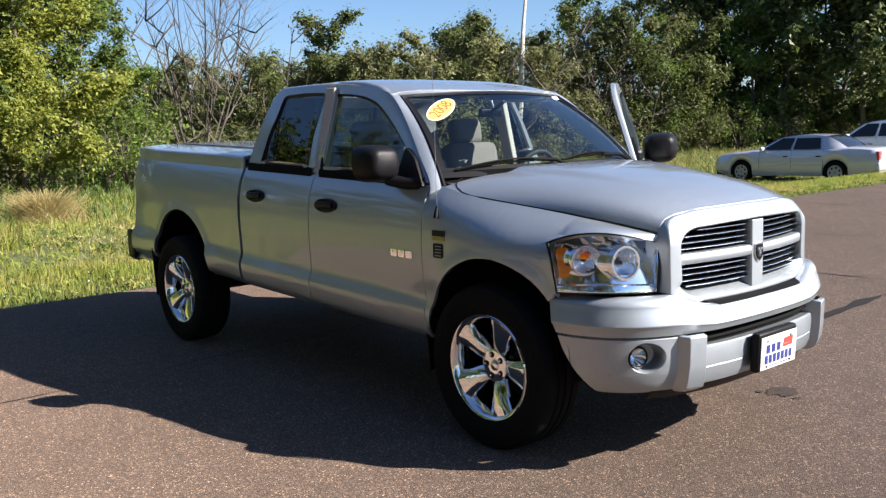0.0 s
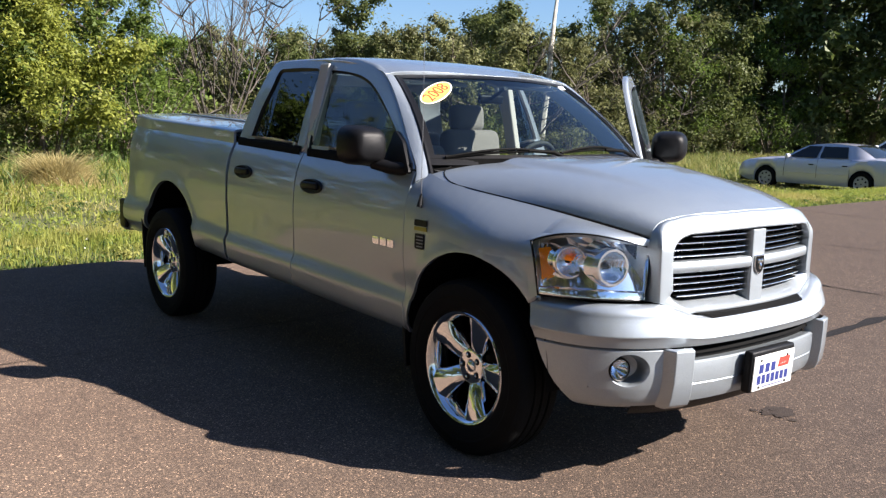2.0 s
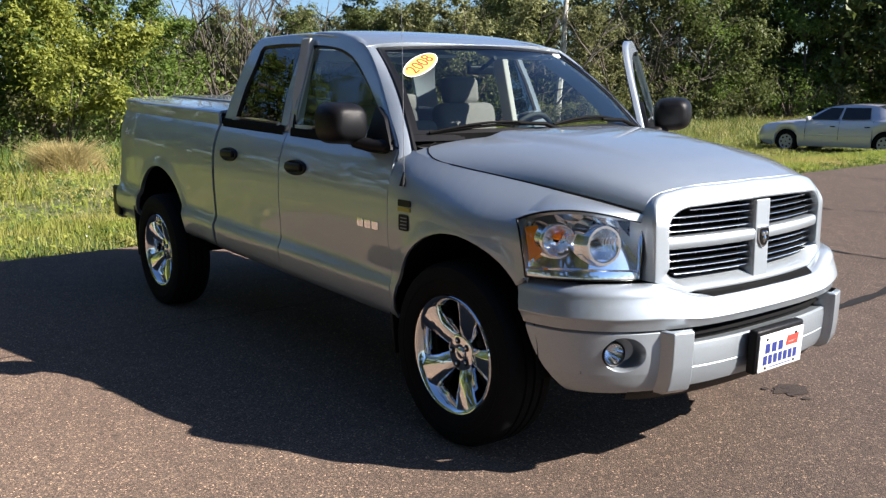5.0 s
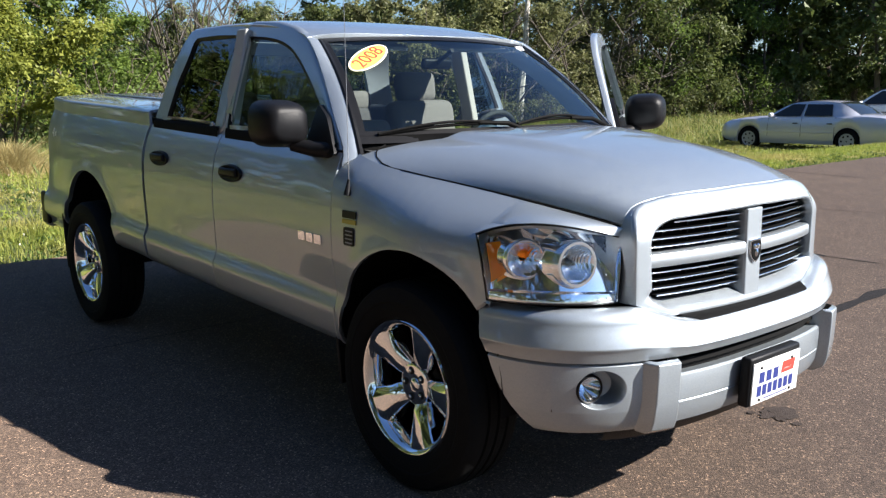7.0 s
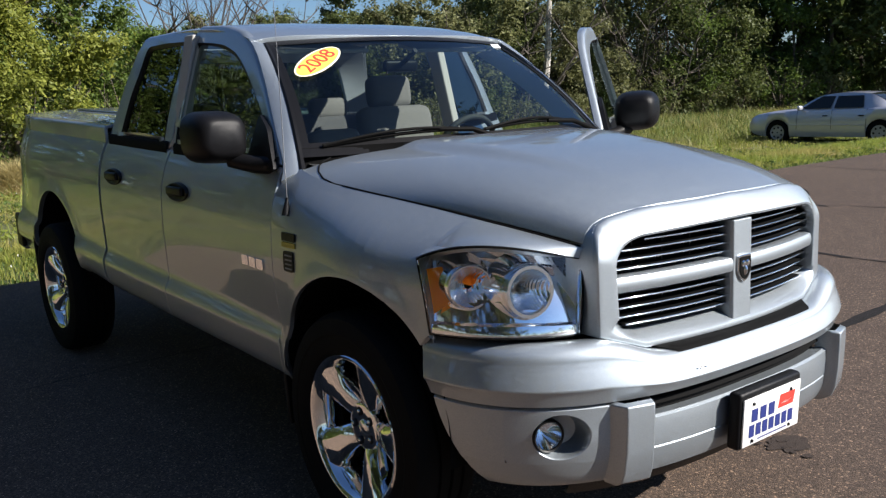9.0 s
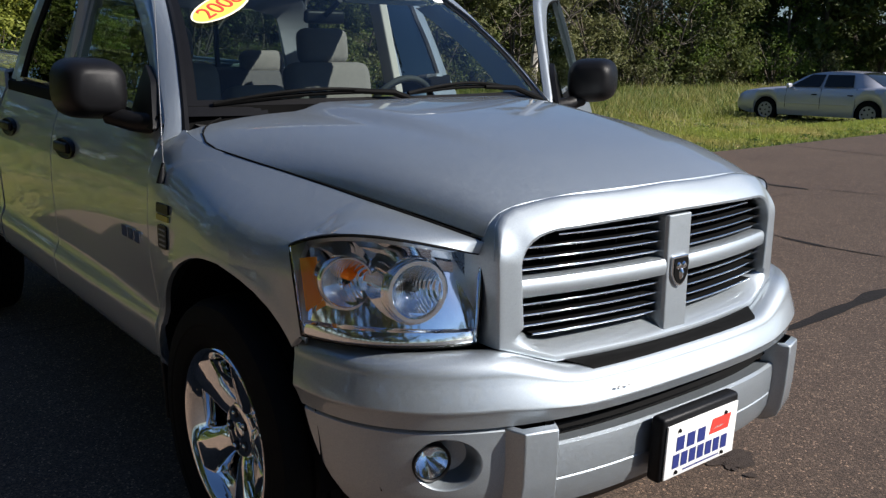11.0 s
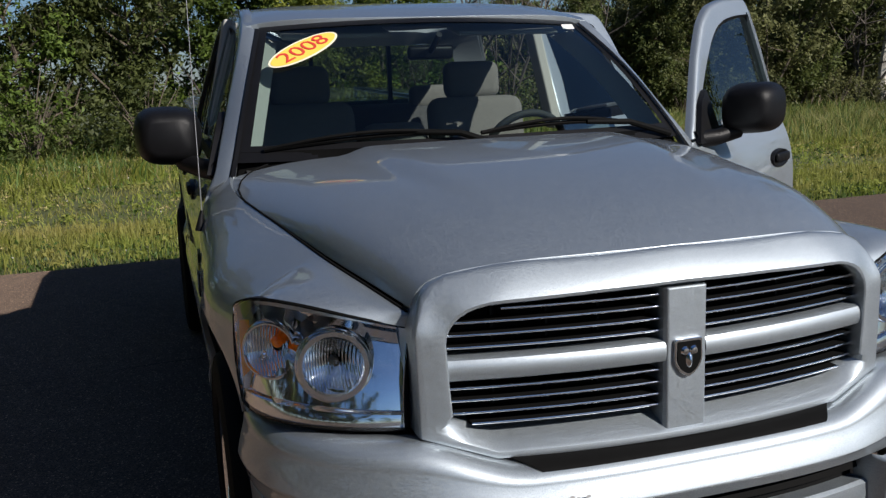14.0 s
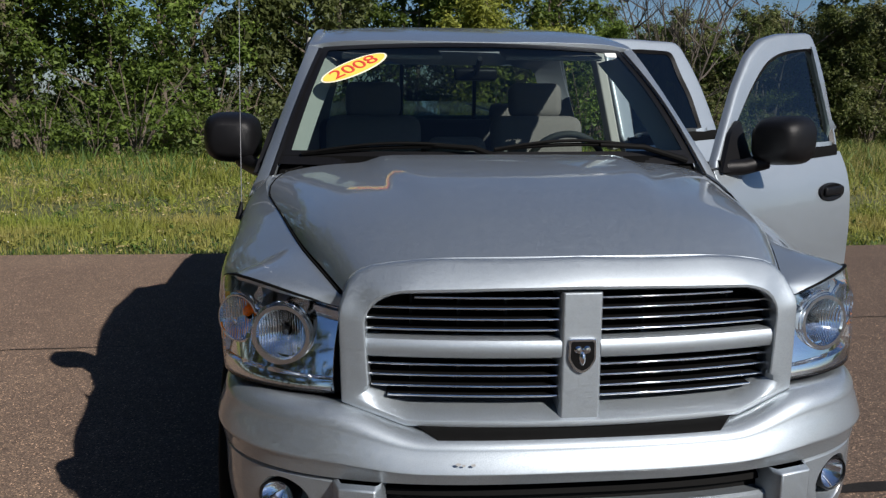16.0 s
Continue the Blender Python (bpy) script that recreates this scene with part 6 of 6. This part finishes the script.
# ---- parked cars in the grass ----
def make_car(name, label, paint, at, turn, k=1.0, tall=1.0):
    """A parked saloon: x to its front, its axles 2.93 apart round the origin."""
    c = root(name, at, turn, label=label, category="car")
    arches = ((1.465, 0.33, 0.37), (-1.465, 0.33, 0.37))

    def deck(x):
        return tall * curve([(-2.62, 0.90), (-2.50, 1.00), (-1.70, 1.04), (-1.2, 1.02), (0.9, 0.98), (1.4, 0.95), (2.1, 0.86), (2.42, 0.74), (2.50, 0.60)], x)

    def half(x):
        return curve([(-2.65, 0.80), (-2.4, 0.90), (-1.2, 0.945), (1.2, 0.945), (2.1, 0.90), (2.45, 0.74), (2.52, 0.66)], x)

    def low(x):
        z = 0.22 + 0.10 * smoothstep(1.9, 2.5, abs(x))
        for cx, cz, r in arches:
            if abs(x - cx) < r:
                z = max(z, cz + math.sqrt(r * r - (x - cx) ** 2))
        return z

    xs = sorted({-2.65 + 5.17 * i / 40 for i in range(41)} | {cx + r * math.cos(math.pi * i / 16) for cx, cz, r in arches for i in range(17)} | {cx + q * 0.371 for cx, cz, r in arches for q in (-1, 1)})
    rows = []
    for x in xs:
        w, d, b = half(x), deck(x), low(x)
        side = [(w - 0.05, b), (w - 0.005, b + 0.25 * (d - b)), (w, b + 0.5 * (d - b)), (w - 0.015, b + 0.78 * (d - b)), (w - 0.06, d - 0.035), (w - 0.11, d - 0.008), (w * 0.5, d + 0.02), (0, d + 0.03)]
        rows.append([(x, -y, z) for y, z in side] + [(x, y, z) for y, z in reversed(side[:-1])])
    bm = bmesh.new()
    vs = grid(bm, rows)
    bm.faces.new(vs[0]), bm.faces.new(vs[-1])
    body = part("body", bm, paint, c, angle=35)
    part("underside", box((4.8, 1.5, 0.4), (0, 0, 0.42)), UNDER, c)

    def cabin(t, u):
        """t from the windscreen's foot (0) over the roof to the rear window's foot (1), u across."""
        x = curve([(0, 1.02), (0.24, 0.18), (0.45, -0.45), (0.72, -1.05), (1, -1.78)], t)
        z = curve([(0, 0.97), (0.24, 1.385), (0.45, 1.435), (0.72, 1.40), (1, 1.03)], t) * tall
        w = curve([(0, 0.74), (0.24, 0.62), (0.45, 0.64), (0.72, 0.62), (1, 0.66)], t)
        return Vector((x, u * w, z - 0.025 * u * u))

    ts = [i / 24 for i in range(25)]
    part("roof", sheet([[cabin(t, u) for u in (-1, -0.6, 0, 0.6, 1)] for t in [0.22 + 0.52 * i / 12 for i in range(13)]]), paint, c)
    part("windscreen", sheet([[cabin(0.235 * i / 8, u) for u in (-0.97, -0.5, 0, 0.5, 0.97)] for i in range(9)]), DARKWIN, c)
    part("rear_window", sheet([[cabin(0.735 + 0.255 * i / 8, u) for u in (-0.93, -0.5, 0, 0.5, 0.93)] for i in range(9)]), DARKWIN, c)
    for s in (-1, 1):
        part("cab_side", sheet([[cabin(t, s), cabin(t, s).lerp(Vector((cabin(t, s).x, s * 0.865, deck(cabin(t, s).x) - 0.03)), 0.5) + Vector((0, s * 0.012, 0)), (cabin(t, s).x, s * 0.865, deck(cabin(t, s).x) - 0.03)] for t in ts]), paint, c)
        for x0, x1, x2, x3 in ((0.78, -0.10, -0.16, 0.22), (-0.20, -1.02, -0.94, -0.22)):
            put = lambda x, f: Vector((x, s * (0.892 - 0.222 * f), deck(x) - 0.01 + f * (1.375 * tall - deck(x))))
            pts = [put(x0, 0.03), put(x1, 0.03), put(x2, 0.90), put(x3, 0.90)]
            bm = bmesh.new()
            bm.faces.new([bm.verts.new(p) for p in pts])
            part("side_window", bm, DARKWIN, c, smooth=False)
        for x in (0.86, -0.15, -1.12):
            part("door_seam", rod([(x, s * (half(x) + 0.0), 0.42), (x, s * (half(x) + 0.002), 0.68), (x - 0.01, s * (half(x) - 0.045), deck(x) - 0.03)], 0.006, None, 4), SATIN, body)
        for x in (0.02, -0.98):
            part("door_handle", soft_box((0.15, 0.03, 0.03), (x, s * (half(x) + 0.003), 0.80 * tall), 0.01), SATIN, c)
        part("side_strip", soft_box((2.1, 0.02, 0.03), (0.0, s * 0.946, 0.55 * tall), 0.006), paint, c)
        part("door_mirror", soft_box((0.10, 0.20, 0.13), (0.74, s * 0.98, 1.02 * tall), 0.04), paint, c)
        part("tail_lamp", soft_box((0.10, 0.20, 0.26), (-2.60, s * 0.72, 0.80 * tall), 0.03), RED, c)
        part("head_lamp", soft_box((0.20, 0.30, 0.14), (2.38, s * 0.60, 0.66 * tall), 0.04), LENS, c)
        for x in (1.465, -1.465):
            wh = part("wheel", lathe([(0.02, s * 0.10), (0.10, s * 0.105), (0.19, s * 0.095), (0.205, s * 0.11), (0.215, s * 0.11)], None, 32), ALLOY, c)
            wh.location = (x, s * 0.80, 0.33)
            part("tyre", lathe([(0.213, s * 0.10), (0.24, s * 0.115), (0.30, s * 0.115), (0.325, s * 0.09), (0.33, s * 0.0), (0.325, s * -0.09), (0.22, s * -0.10)], None, 36), RUBBER, wh)
            # flat near-black discs on the closed dish: shade of rim openings as colour
            for q in range(7):
                a = 2 * math.pi * q / 7
                part("rim_shade_disc", lathe([(0.0005, s * 0.112), (0.030, s * 0.111)], None, 8, "y", (0.145 * math.cos(a), 0, 0.145 * math.sin(a))), UNDER, wh)
    part("rear_bumper", soft_box((0.16, 1.70, 0.26), (-2.60, 0, 0.50 * tall), 0.06), paint, c)
    part("rear_plate", soft_box((0.02, 0.34, 0.16), (-2.675, 0, 0.78 * tall), 0.005), WHITE, c)
    part("plate_bar", box((0.004, 0.22, 0.05), (-2.688, 0, 0.78 * tall)), NAVY, c)
    c.scale = (k, k, k)
    return c


DARKWIN = mat("dark_car_glass", (0.012, 0.014, 0.015), 0.04, spec=0.5)
ALLOY = mat("silver_alloy_wheel", (0.42, 0.42, 0.43), 0.35, 0.3, 0.2, 20)
LILAC = mat("pale_silver_paint", (0.54, 0.55, 0.61), 0.36, 0.40, 0.08, 600, coat=1.0)
CARWHITE = mat("white_paint", (0.76, 0.77, 0.78), 0.3, 0.0, 0.05, 20, coat=1.0)
make_car("parked_saloon", "pale silver saloon car parked in the long grass", LILAC, (-11.25, 23.45, -0.385), 181, 1.05)
make_car("parked_saloon", "white car parked in the grass behind a silver saloon", CARWHITE, (-10.7, 28.0, -0.35), 182, 1.05, 1.22)
